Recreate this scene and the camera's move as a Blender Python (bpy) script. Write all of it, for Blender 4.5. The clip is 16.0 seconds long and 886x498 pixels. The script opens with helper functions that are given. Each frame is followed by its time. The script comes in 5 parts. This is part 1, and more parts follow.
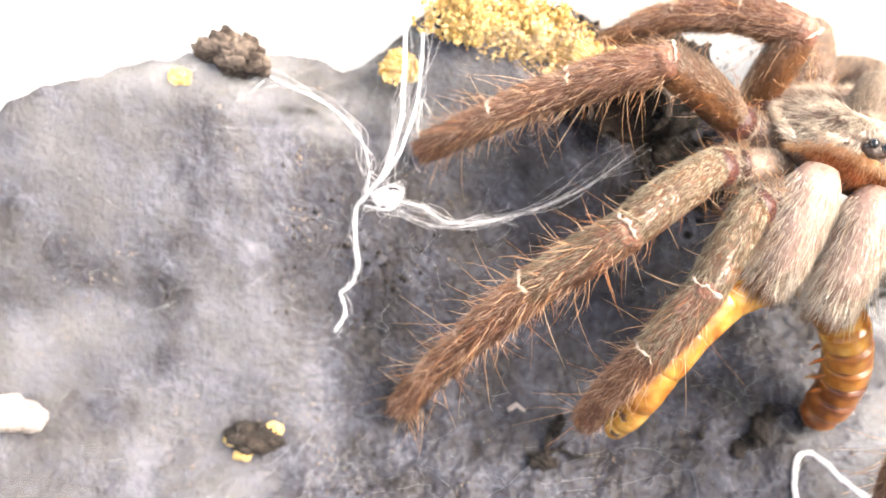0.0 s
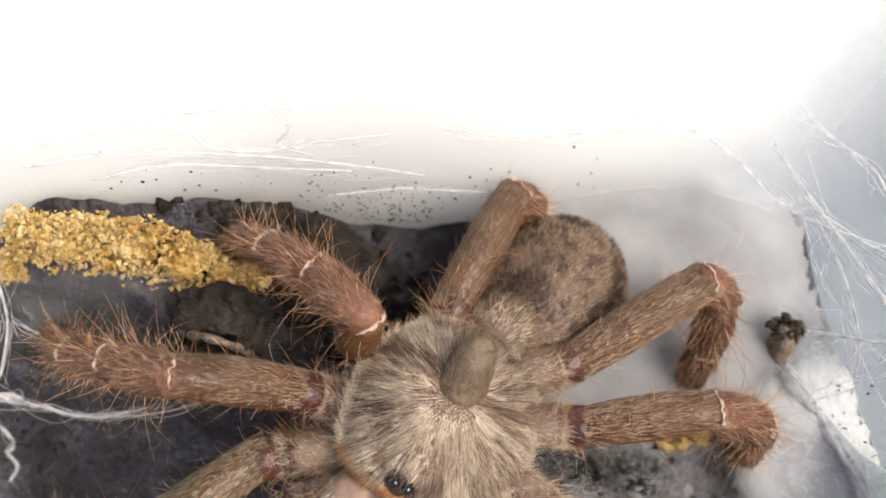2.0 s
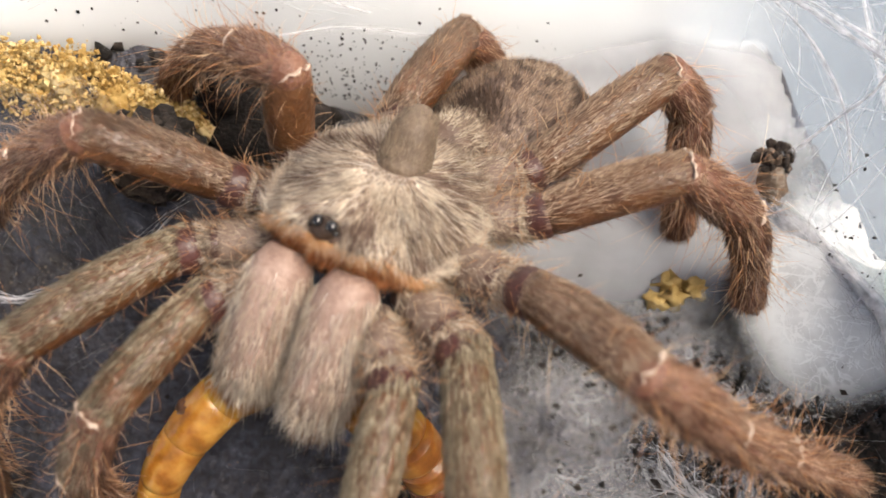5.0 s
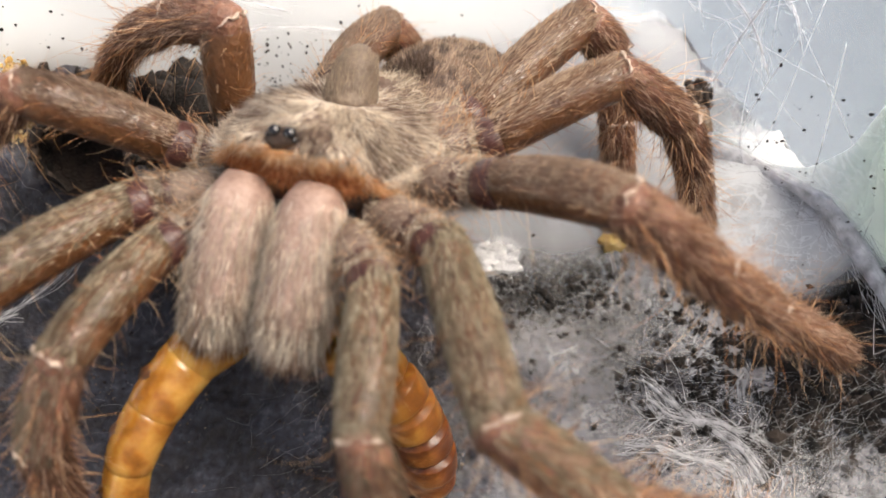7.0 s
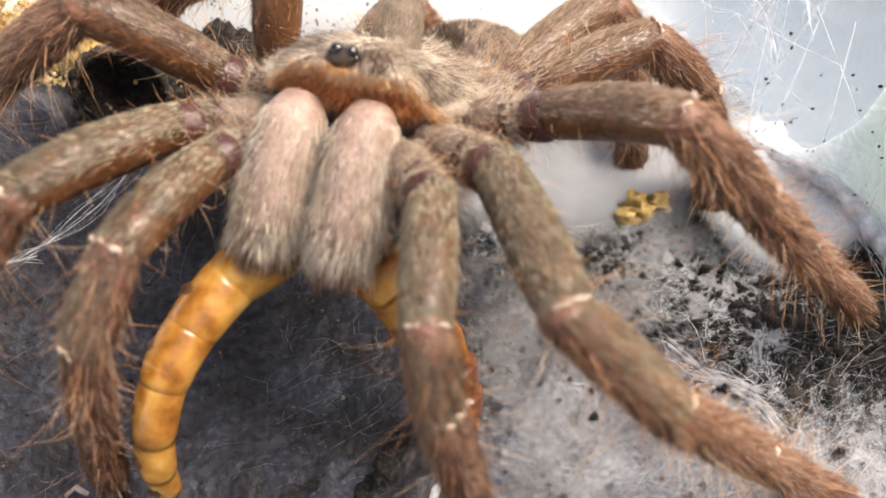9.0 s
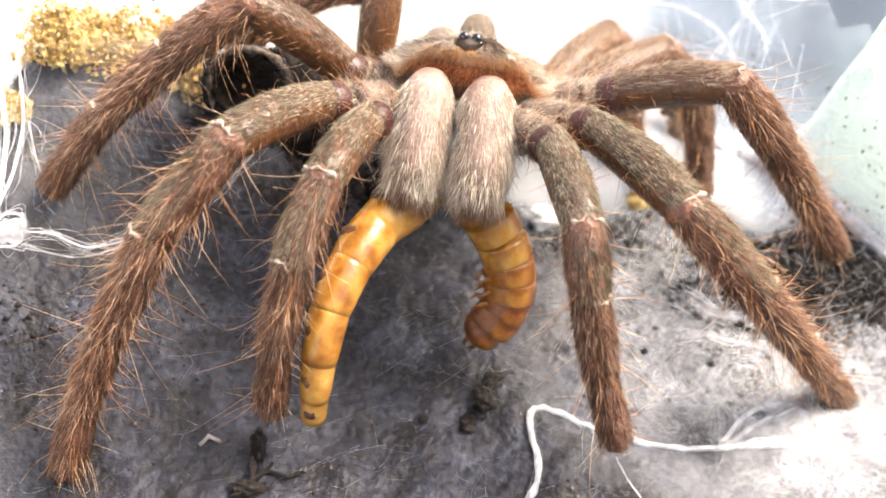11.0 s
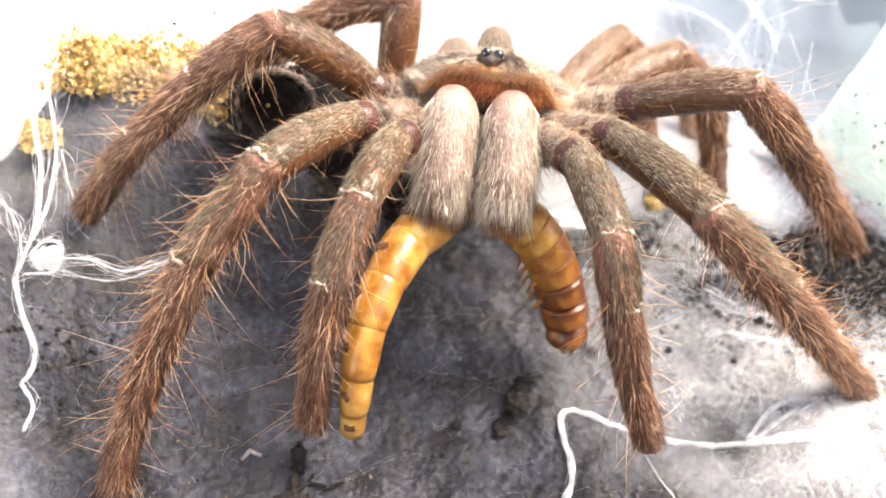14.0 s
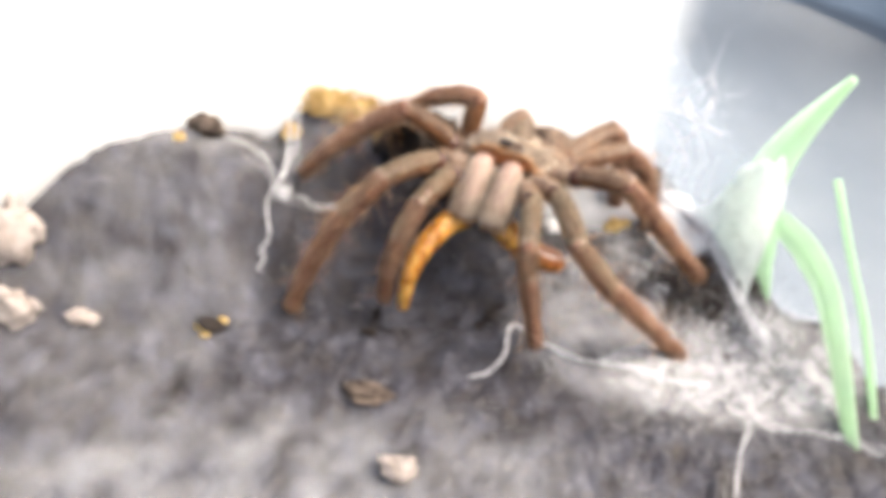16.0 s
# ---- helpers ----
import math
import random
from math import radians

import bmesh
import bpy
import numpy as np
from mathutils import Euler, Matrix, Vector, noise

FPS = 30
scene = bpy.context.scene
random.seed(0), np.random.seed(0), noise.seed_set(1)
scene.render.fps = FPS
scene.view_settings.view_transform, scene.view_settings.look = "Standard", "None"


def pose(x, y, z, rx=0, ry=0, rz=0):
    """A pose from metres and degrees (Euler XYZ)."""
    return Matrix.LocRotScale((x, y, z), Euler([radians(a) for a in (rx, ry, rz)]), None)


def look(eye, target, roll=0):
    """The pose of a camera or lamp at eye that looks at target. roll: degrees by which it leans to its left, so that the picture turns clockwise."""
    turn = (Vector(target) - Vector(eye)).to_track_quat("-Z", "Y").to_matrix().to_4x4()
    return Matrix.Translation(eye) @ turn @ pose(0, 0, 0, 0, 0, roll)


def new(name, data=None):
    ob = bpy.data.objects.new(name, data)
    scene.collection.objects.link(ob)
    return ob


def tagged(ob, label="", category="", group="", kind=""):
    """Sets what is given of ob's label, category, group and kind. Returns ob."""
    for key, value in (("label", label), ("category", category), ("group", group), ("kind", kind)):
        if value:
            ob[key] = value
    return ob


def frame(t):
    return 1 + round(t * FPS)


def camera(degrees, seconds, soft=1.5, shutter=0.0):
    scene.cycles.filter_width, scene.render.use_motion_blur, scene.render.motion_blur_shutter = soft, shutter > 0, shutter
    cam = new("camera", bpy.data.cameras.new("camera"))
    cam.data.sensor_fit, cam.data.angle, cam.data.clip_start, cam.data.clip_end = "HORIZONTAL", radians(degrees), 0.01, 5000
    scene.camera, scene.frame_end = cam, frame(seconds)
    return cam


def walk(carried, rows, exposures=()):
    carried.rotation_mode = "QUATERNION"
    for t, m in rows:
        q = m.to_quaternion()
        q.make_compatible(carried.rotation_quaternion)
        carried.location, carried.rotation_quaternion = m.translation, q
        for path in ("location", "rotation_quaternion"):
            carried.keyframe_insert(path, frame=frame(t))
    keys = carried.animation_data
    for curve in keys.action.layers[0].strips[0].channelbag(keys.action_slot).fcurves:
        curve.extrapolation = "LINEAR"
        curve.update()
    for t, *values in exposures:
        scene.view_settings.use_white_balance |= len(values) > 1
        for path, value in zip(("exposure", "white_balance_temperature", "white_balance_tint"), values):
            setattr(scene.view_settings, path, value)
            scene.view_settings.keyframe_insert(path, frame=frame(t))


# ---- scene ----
cam = camera(51.6, 16.0, soft=1.7)
cam.data.dof.use_dof, cam.data.dof.focus_distance, cam.data.dof.aperture_fstop = True, 0.073, 32.0
PATH = [
    (0, (-0.03803, -0.06119, 0.06716), (-0.03299, -0.01202, 0.01759), 15.14),
    (0.5, (-0.03651, -0.05102, 0.07735), (-0.03271, -0.00383, 0.02578), 14.09),
    (1, (-0.02178, -0.04064, 0.09012), (-0.02198, 0.00187, 0.03452), 11.91),
    (1.5, (-0.00635, -0.02502, 0.09780), (-0.00768, 0.00852, 0.03637), 11.07),
    (2, (0.00216, -0.01138, 0.09474), (-0.00040, 0.01730, 0.03094), 7.97),
    (2.5, (0.00919, -0.01381, 0.08835), (0.00473, 0.01397, 0.02426), 3.55),
    (3, (0.01316, -0.02149, 0.08677), (0.00745, 0.00782, 0.02346), 2.38),
    (3.5, (0.01728, -0.02692, 0.08549), (0.01017, 0.00393, 0.02306), 1.11),
    (3.7, (0.01563, -0.02781, 0.08316), (0.00851, 0.00377, 0.02109), 2.21),
    (5.8, (0.01702, -0.04830, 0.06931), (0.00843, 0.00333, 0.02283), -3.57),
    (6, (0.01894, -0.05123, 0.06988), (0.01115, 0.00183, 0.02490), -3.98),
    (6.5, (0.01440, -0.05067, 0.06118), (0.01009, 0.00297, 0.01642), -3.49),
    (7, (0.01349, -0.04952, 0.05718), (0.00999, 0.00472, 0.01306), -3.22),
    (7.5, (0.01347, -0.05033, 0.05590), (0.01030, 0.00471, 0.01276), -2.51),
    (8, (0.01276, -0.05204, 0.05565), (0.00961, 0.00340, 0.01303), -2.14),
    (8.2, (0.01168, -0.05288, 0.05465), (0.00908, 0.00279, 0.01229), -1.69),
    (10.3, (-0.00544, -0.07049, 0.04280), (0.00476, -0.00780, 0.01338), 5.35),
    (10.5, (-0.00761, -0.07279, 0.04310), (0.00409, -0.01024, 0.01393), 5.24),
    (11, (-0.01755, -0.07469, 0.04196), (-0.00317, -0.01255, 0.01311), 5.11),
    (11.5, (-0.02560, -0.07879, 0.04145), (-0.01055, -0.01679, 0.01266), 4.40),
    (12, (-0.02580, -0.08120, 0.04160), (-0.01091, -0.01911, 0.01293), 3.49),
    (12.5, (-0.02362, -0.07763, 0.04167), (-0.00870, -0.01564, 0.01278), 3.28),
    (13, (-0.02261, -0.07465, 0.04089), (-0.00762, -0.01265, 0.01206), 3.28),
    (13.5, (-0.02068, -0.07033, 0.04029), (-0.00571, -0.00848, 0.01113), 3.31),
    (14, (-0.02065, -0.07495, 0.04442), (-0.00604, -0.01323, 0.01481), 3.18),
    (14.5, (-0.02018, -0.08614, 0.05345), (-0.00709, -0.02450, 0.02297), 2.84),
    (15, (-0.01868, -0.10092, 0.07127), (-0.00942, -0.03943, 0.03912), 3.56),
    (15.5, (-0.01388, -0.12178, 0.08108), (-0.00956, -0.06066, 0.04723), 6.48),
    (16, (-0.00845, -0.14499, 0.08968), (-0.00790, -0.08483, 0.05390), 9.88),
]
EXPO = [(t, e, 6800, 10) for t, e in ((0, 1.8), (0.6, 1.45), (1, 1.1), (1.5, 0.5), (2, 0.02), (2.5, -0.1), (3.5, 0.15), (6, 0.3), (8.2, 0.55), (10.3, 1.2), (12, 1.6), (14.5, 1.5), (15.3, 1.1), (16, 1.0))]
walk(cam, [(t, look(eye, target, roll)) for t, eye, target, roll in PATH], EXPO)

# ---- world, sun, exposure ----
world = bpy.data.worlds.new("daylight")
scene.world = world
world.use_nodes = True
wn = world.node_tree.nodes
sky = wn.new("ShaderNodeTexSky")
sky.sky_type, sky.sun_disc = "NISHITA", False
SUN_EL, SUN_AZ = radians(57), radians(112)
sky.sun_elevation, sky.sun_rotation = SUN_EL, SUN_AZ
sky.air_density, sky.dust_density = 1.0, 6.0
wn["Background"].inputs["Strength"].default_value = 0.15
world.node_tree.links.new(sky.outputs[0], wn["Background"].inputs["Color"])
sun = new("sun", bpy.data.lights.new("sun", "SUN"))
sun.data.energy, sun.data.angle, sun.data.color = 3.3, radians(34), (1.0, 0.93, 0.84)
sun.matrix_basis = look((0.3 * math.sin(SUN_AZ) * math.cos(SUN_EL), 0.3 * math.cos(SUN_AZ) * math.cos(SUN_EL), 0.3 * math.sin(SUN_EL)), (0, 0, 0))

# ---- materials ----
MM = 0.001


def mat(name, colors, scale=400.0, rough=0.6, bump=0.3, detail_scale=None, metal=0.0, random_value=0.0, spec=0.4, sheen=0.0, flesh=0.0, trans=0.0):
    """Two noise scales mixed between the given colours, with a fine bump. scale in 1/m."""
    m = bpy.data.materials.new(name)
    m.use_nodes = True
    nt, b = m.node_tree, m.node_tree.nodes["Principled BSDF"]
    tc = nt.nodes.new("ShaderNodeTexCoord")
    src = tc.outputs["Object"]
    n1 = nt.nodes.new("ShaderNodeTexNoise")
    n1.inputs["Scale"].default_value, n1.inputs["Detail"].default_value = scale, 5
    n2 = nt.nodes.new("ShaderNodeTexNoise")
    n2.inputs["Scale"].default_value, n2.inputs["Detail"].default_value = detail_scale or scale * 6, 3
    add = nt.nodes.new("ShaderNodeMix")
    add.inputs[0].default_value = 0.4
    for n, k in ((n1, 2), (n2, 3)):
        nt.links.new(src, n.inputs["Vector"])
        nt.links.new(n.outputs["Fac"], add.inputs[k])
    fac = add.outputs[0]
    if random_value:
        geo = nt.nodes.new("ShaderNodeNewGeometry")
        mr = nt.nodes.new("ShaderNodeMapRange")
        mr.inputs[3].default_value, mr.inputs[4].default_value = -random_value, random_value
        nt.links.new(geo.outputs["Random Per Island"], mr.inputs[0])
        ad = nt.nodes.new("ShaderNodeMath")
        nt.links.new(fac, ad.inputs[0])
        nt.links.new(mr.outputs[0], ad.inputs[1])
        fac = ad.outputs[0]
    ramp = nt.nodes.new("ShaderNodeValToRGB")
    el = ramp.color_ramp.elements
    while len(el) < len(colors):
        el.new(0.5)
    for i, c in enumerate(colors):
        el[i].position = 0.3 + 0.4 * i / max(1, len(colors) - 1)
        el[i].color = (*c, 1)
    nt.links.new(fac, ramp.inputs[0])
    nt.links.new(ramp.outputs[0], b.inputs["Base Color"])
    b.inputs["Roughness"].default_value, b.inputs["Metallic"].default_value = rough, metal
    b.inputs["Specular IOR Level"].default_value = spec
    if sheen:
        b.inputs["Sheen Weight"].default_value, b.inputs["Sheen Roughness"].default_value = sheen, 0.4
    if flesh:
        b.inputs["Subsurface Weight"].default_value, b.inputs["Subsurface Scale"].default_value = flesh, 0.0016
        b.inputs["Subsurface Radius"].default_value = (1.0, 0.5, 0.15)
    if bump:
        bp = nt.nodes.new("ShaderNodeBump")
        bp.inputs["Strength"].default_value, bp.inputs["Distance"].default_value = bump, 0.0004
        nt.links.new(n2.outputs["Fac"], bp.inputs["Height"])
        nt.links.new(bp.outputs[0], b.inputs["Normal"])
    if trans:
        tl, mix = nt.nodes.new("ShaderNodeBsdfTranslucent"), nt.nodes.new("ShaderNodeMixShader")
        mix.inputs[0].default_value = trans
        nt.links.new(ramp.outputs[0], tl.inputs[0])
        nt.links.new(b.outputs[0], mix.inputs[1])
        nt.links.new(tl.outputs[0], mix.inputs[2])
        nt.links.new(mix.outputs[0], nt.nodes["Material Output"].inputs["Surface"])
    return m


def clear(name, color, amount, rough=0.5, scale=120.0, fade=None, glow=0.5, radial=None, vary=0.3, rise=None, fibre=None):
    """Thin translucent sheet: part clear, part milky, uneven."""
    m = bpy.data.materials.new(name)
    m.use_nodes = True
    nt = m.node_tree
    out, b = nt.nodes["Material Output"], nt.nodes["Principled BSDF"]
    b.inputs["Base Color"].default_value, b.inputs["Roughness"].default_value = (*color, 1), rough
    tl = nt.nodes.new("ShaderNodeBsdfTranslucent")
    tl.inputs[0].default_value = (*color, 1)
    half = nt.nodes.new("ShaderNodeMixShader")
    half.inputs[0].default_value = glow
    nt.links.new(b.outputs[0], half.inputs[1])
    nt.links.new(tl.outputs[0], half.inputs[2])
    tr = nt.nodes.new("ShaderNodeBsdfTransparent")
    mix = nt.nodes.new("ShaderNodeMixShader")
    tc, n = nt.nodes.new("ShaderNodeTexCoord"), nt.nodes.new("ShaderNodeTexNoise")
    n.inputs["Scale"].default_value, n.inputs["Detail"].default_value = scale, 6
    mr = nt.nodes.new("ShaderNodeMapRange")
    mr.inputs[1].default_value, mr.inputs[2].default_value = 0.3, 0.7
    mr.inputs[3].default_value, mr.inputs[4].default_value = max(0, amount - vary), min(1, amount + vary)
    nt.links.new(tc.outputs["Object"], n.inputs["Vector"])
    nt.links.new(n.outputs["Fac"], mr.inputs[0])
    fac = mr.outputs[0]
    if fibre:
        lines = None
        for k, (size, turn) in enumerate(((1.0, (1, 0.35, 1)), (2.1, (0.4, 1, 1)), (3.7, (1, 0.8, 1)))):
            mp, fn = nt.nodes.new("ShaderNodeMapping"), nt.nodes.new("ShaderNodeTexNoise")
            mp.inputs["Scale"].default_value, mp.inputs["Rotation"].default_value = turn, (0, 0, 0.7 * k)
            mp.inputs["Location"].default_value = (0.3 * k, 0.17 * k, 0)
            fn.inputs["Scale"].default_value, fn.inputs["Detail"].default_value, fn.inputs["Distortion"].default_value = fibre * size, 3, 0.6
            sub, ab, ln = (nt.nodes.new("ShaderNodeMath") for _ in range(3))
            sub.operation, ab.operation, ln.operation = "SUBTRACT", "ABSOLUTE", "MAXIMUM"
            sub.inputs[1].default_value = 0.5
            ml = nt.nodes.new("ShaderNodeMapRange")
            ml.inputs[1].default_value, ml.inputs[2].default_value, ml.inputs[3].default_value, ml.inputs[4].default_value = 0.0, 0.035, 1.0, 0.0
            nt.links.new(tc.outputs["Object"], mp.inputs["Vector"])
            nt.links.new(mp.outputs[0], fn.inputs["Vector"])
            nt.links.new(fn.outputs["Fac"], sub.inputs[0])
            nt.links.new(sub.outputs[0], ab.inputs[0])
            nt.links.new(ab.outputs[0], ml.inputs[0])
            nt.links.new(ml.outputs[0], ln.inputs[0])
            if lines:
                nt.links.new(lines, ln.inputs[1])
            lines = ln.outputs[0]
        fm, fu = nt.nodes.new("ShaderNodeMath"), nt.nodes.new("ShaderNodeMath")
        fm.operation, fu.operation, fu.use_clamp = "MULTIPLY_ADD", "MULTIPLY", True
        fm.inputs[1].default_value, fm.inputs[2].default_value = 1.3, 0.6
        nt.links.new(lines, fm.inputs[0])
        nt.links.new(fm.outputs[0], fu.inputs[0])
        nt.links.new(fac, fu.inputs[1])
        fac = fu.outputs[0]
    if fade:
        top = fade[2]
        sx, mf = nt.nodes.new("ShaderNodeSeparateXYZ"), nt.nodes.new("ShaderNodeMapRange")
        mf.interpolation_type = "SMOOTHSTEP"
        mf.inputs[1].default_value, mf.inputs[2].default_value, mf.inputs[3].default_value, mf.inputs[4].default_value = fade[0], fade[1], top, 0.0
        nt.links.new(tc.outputs["Object"], sx.inputs[0])
        nt.links.new(sx.outputs[0], mf.inputs[0])
        mm = nt.nodes.new("ShaderNodeMath")
        mm.operation = "MAXIMUM"
        nt.links.new(fac, mm.inputs[0])
        nt.links.new(mf.outputs[0], mm.inputs[1])
        fac = mm.outputs[0]
    if radial:
        mp, gr, mk = nt.nodes.new("ShaderNodeMapping"), nt.nodes.new("ShaderNodeTexGradient"), nt.nodes.new("ShaderNodeMapRange")
        mp.inputs["Scale"].default_value = (1 / radial[0], 1 / radial[1], 0)
        gr.gradient_type = "SPHERICAL"
        mk.interpolation_type = "SMOOTHSTEP"
        mk.inputs[1].default_value, mk.inputs[2].default_value = 0.0, 0.4
        nt.links.new(tc.outputs["Object"], mp.inputs["Vector"])
        nt.links.new(mp.outputs[0], gr.inputs["Vector"])
        nt.links.new(gr.outputs["Fac"], mk.inputs[0])
        mu = nt.nodes.new("ShaderNodeMath")
        mu.operation = "MULTIPLY"
        nt.links.new(fac, mu.inputs[0])
        nt.links.new(mk.outputs[0], mu.inputs[1])
        fac = mu.outputs[0]
    if rise:
        rx, rm, ru = nt.nodes.new("ShaderNodeSeparateXYZ"), nt.nodes.new("ShaderNodeMapRange"), nt.nodes.new("ShaderNodeMath")
        rm.interpolation_type, ru.operation = "SMOOTHSTEP", "MULTIPLY"
        rm.inputs[1].default_value, rm.inputs[2].default_value = rise
        nt.links.new(tc.outputs["Object"], rx.inputs[0])
        nt.links.new(rx.outputs[0], rm.inputs[0])
        nt.links.new(fac, ru.inputs[0])
        nt.links.new(rm.outputs[0], ru.inputs[1])
        fac = ru.outputs[0]
    nt.links.new(fac, mix.inputs[0])
    nt.links.new(tr.outputs[0], mix.inputs[1])
    nt.links.new(half.outputs[0], mix.inputs[2])
    nt.links.new(mix.outputs[0], out.inputs["Surface"])
    return m


M_SOIL = mat("webbed_soil", [(0.006, 0.005, 0.004), (0.015, 0.012, 0.012), (0.024, 0.023, 0.03), (0.041, 0.042, 0.057), (0.1, 0.102, 0.123)], scale=190, detail_scale=1500, rough=0.5, bump=1.0, spec=0.34, sheen=0.03)
M_DARK = mat("dark_soil", [(0.004, 0.003, 0.0025), (0.014, 0.01, 0.008), (0.045, 0.033, 0.026)], scale=500, rough=0.9, bump=0.8, random_value=0.15)
M_STONE = mat("pale_stone", [(0.16, 0.13, 0.115), (0.3, 0.26, 0.24), (0.42, 0.38, 0.36)], scale=500, rough=0.9, bump=0.8)
M_STALK = mat("silky_stalk", [(0.09, 0.055, 0.035), (0.24, 0.17, 0.12), (0.48, 0.42, 0.36)], scale=400, rough=0.8, bump=0.8)
M_CRUMB = mat("mixed_crumbs", [(0.014, 0.01, 0.008), (0.045, 0.032, 0.025), (0.11, 0.085, 0.07), (0.22, 0.17, 0.13)], scale=400, rough=0.95, bump=0.8, random_value=0.2)
M_PAD = mat("white_lumpy", [(0.62, 0.62, 0.63), (0.78, 0.78, 0.79), (0.88, 0.88, 0.88)], scale=300, rough=0.7, bump=0.8, trans=0.3)
M_SILK = clear("silk", (0.92, 0.92, 0.94), 0.58, 0.6, 900)
M_WALL = clear("frosted_plastic", (0.93, 0.93, 0.92), 0.06, 0.5, 45, (0.01, 0.039, 0.95), 0.62, vary=0.04)
M_HAZE = clear("web_sheet", (0.72, 0.8, 0.88), 0.11, 0.8, 90, vary=0.09, rise=(0.0195, 0.034), fibre=160)
M_SHEET = clear("silk_cloth", (0.93, 0.93, 0.95), 0.17, 0.8, 420, radial=(0.026, 0.012), vary=0.15, fibre=300)
M_MAT = clear("silk_mat_cloth", (0.9, 0.9, 0.93), 0.115, 0.8, 160, radial=(0.027, 0.021), vary=0.1, fibre=260)
M_FORE = clear("thin_silk_film", (0.9, 0.91, 0.95), 0.06, 0.8, 130, radial=(0.075, 0.03), vary=0.07, fibre=190)
M_GAUZE = clear("silk_gauze", (0.92, 0.92, 0.95), 0.022, 0.8, 110, glow=0.6, vary=0.03, fibre=180)
M_VEIL = clear("silk_veil", (0.9, 0.91, 0.96), 0.03, 0.8, 140, radial=(0.032, 0.026), vary=0.04, fibre=240)
M_SKIRT = clear("silk_skirt_cloth", (0.93, 0.96, 0.95), 0.64, 0.8, 150, vary=0.22, fibre=210)
M_GREEN = clear("green_plastic", (0.6, 0.82, 0.57), 0.64, 0.45, 60, vary=0.16)
M_YELLOW = mat("yellow_moss", [(0.4, 0.24, 0.07), (0.66, 0.47, 0.19), (0.84, 0.7, 0.42)], scale=220, rough=1.0, bump=0.6, random_value=0.14, spec=0.05, trans=0.25)
M_SKIN = mat("brown_cuticle", [(0.075, 0.029, 0.016), (0.17, 0.075, 0.046), (0.3, 0.165, 0.11)], scale=500, rough=0.4, bump=0.5, flesh=0.25)
M_FEMUR = mat("red_brown_cuticle", [(0.035, 0.013, 0.005), (0.1, 0.04, 0.014), (0.165, 0.072, 0.028)], scale=350, rough=0.32, bump=0.5, flesh=0.2, spec=0.6)
M_MAROON = mat("maroon_membrane", [(0.03, 0.01, 0.008), (0.09, 0.034, 0.028)], scale=400, rough=0.35, bump=0.3)
M_RING = mat("pale_joint", [(0.36, 0.25, 0.18), (0.62, 0.5, 0.41)], scale=900, rough=0.6, bump=0.4)
M_JAW = mat("pinkish_cuticle", [(0.16, 0.095, 0.075), (0.3, 0.2, 0.16), (0.42, 0.3, 0.245)], scale=400, rough=0.5, bump=0.4)
M_HORN = mat("olive_horn", [(0.07, 0.048, 0.031), (0.14, 0.1, 0.07), (0.24, 0.18, 0.125)], scale=500, rough=0.55, bump=0.4)
M_CLOTH = clear("thick_silk_cloth", (0.92, 0.94, 0.97), 0.5, 0.8, 90, radial=(0.021, 0.016), vary=0.16)
M_CLOTH_BANK = clear("bank_silk_cloth", (0.94, 0.94, 0.95), 0.05, 0.8, 160, radial=(0.034, 0.0055), vary=0.06, fibre=260)
M_CLOTH_SIDE = clear("side_silk_cloth", (0.93, 0.95, 0.96), 0.68, 0.8, 300, radial=(0.0095, 0.0105), vary=0.2, fibre=260)
M_CARA = mat("tan_carapace", [(0.07, 0.042, 0.032), (0.15, 0.1, 0.076), (0.26, 0.19, 0.14)], scale=300, rough=0.5, bump=0.5)
M_LIP = mat("dark_red_lip", [(0.22, 0.05, 0.015), (0.4, 0.11, 0.03), (0.55, 0.2, 0.07)], scale=500, rough=0.4, bump=0.3)
M_ORANGE = mat("orange_fringe", [(0.7, 0.35, 0.13), (0.9, 0.56, 0.27), (0.97, 0.78, 0.55)], scale=500, rough=0.4, bump=0, random_value=0.25, spec=0.7, trans=0.35)
M_RED = mat("red_fringe", [(0.45, 0.12, 0.035), (0.7, 0.27, 0.09), (0.86, 0.46, 0.22)], scale=500, rough=0.45, bump=0, random_value=0.22, trans=0.35)
M_H_TAN = mat("tan_hair", [(0.2, 0.145, 0.1), (0.42, 0.335, 0.25), (0.66, 0.57, 0.45)], scale=260, rough=0.4, bump=0, random_value=0.3)
M_H_CARA = mat("dark_carapace_hair", [(0.1, 0.056, 0.041), (0.21, 0.132, 0.1), (0.43, 0.315, 0.24)], scale=260, rough=0.4, bump=0, random_value=0.32, spec=0.5, trans=0.2)
M_H_DUN = mat("dun_hair", [(0.15, 0.095, 0.062), (0.31, 0.21, 0.145), (0.54, 0.42, 0.31)], scale=260, rough=0.4, bump=0, random_value=0.2, spec=0.5, trans=0.25)
M_H_HORN = mat("horn_hair", [(0.07, 0.046, 0.03), (0.155, 0.108, 0.075), (0.33, 0.255, 0.18)], scale=300, rough=0.4, bump=0, random_value=0.3)
M_H_CREAM = mat("cream_hair", [(0.48, 0.365, 0.26), (0.76, 0.635, 0.49), (0.94, 0.86, 0.74)], scale=260, rough=0.35, bump=0, random_value=0.3, spec=0.8, trans=0.25)
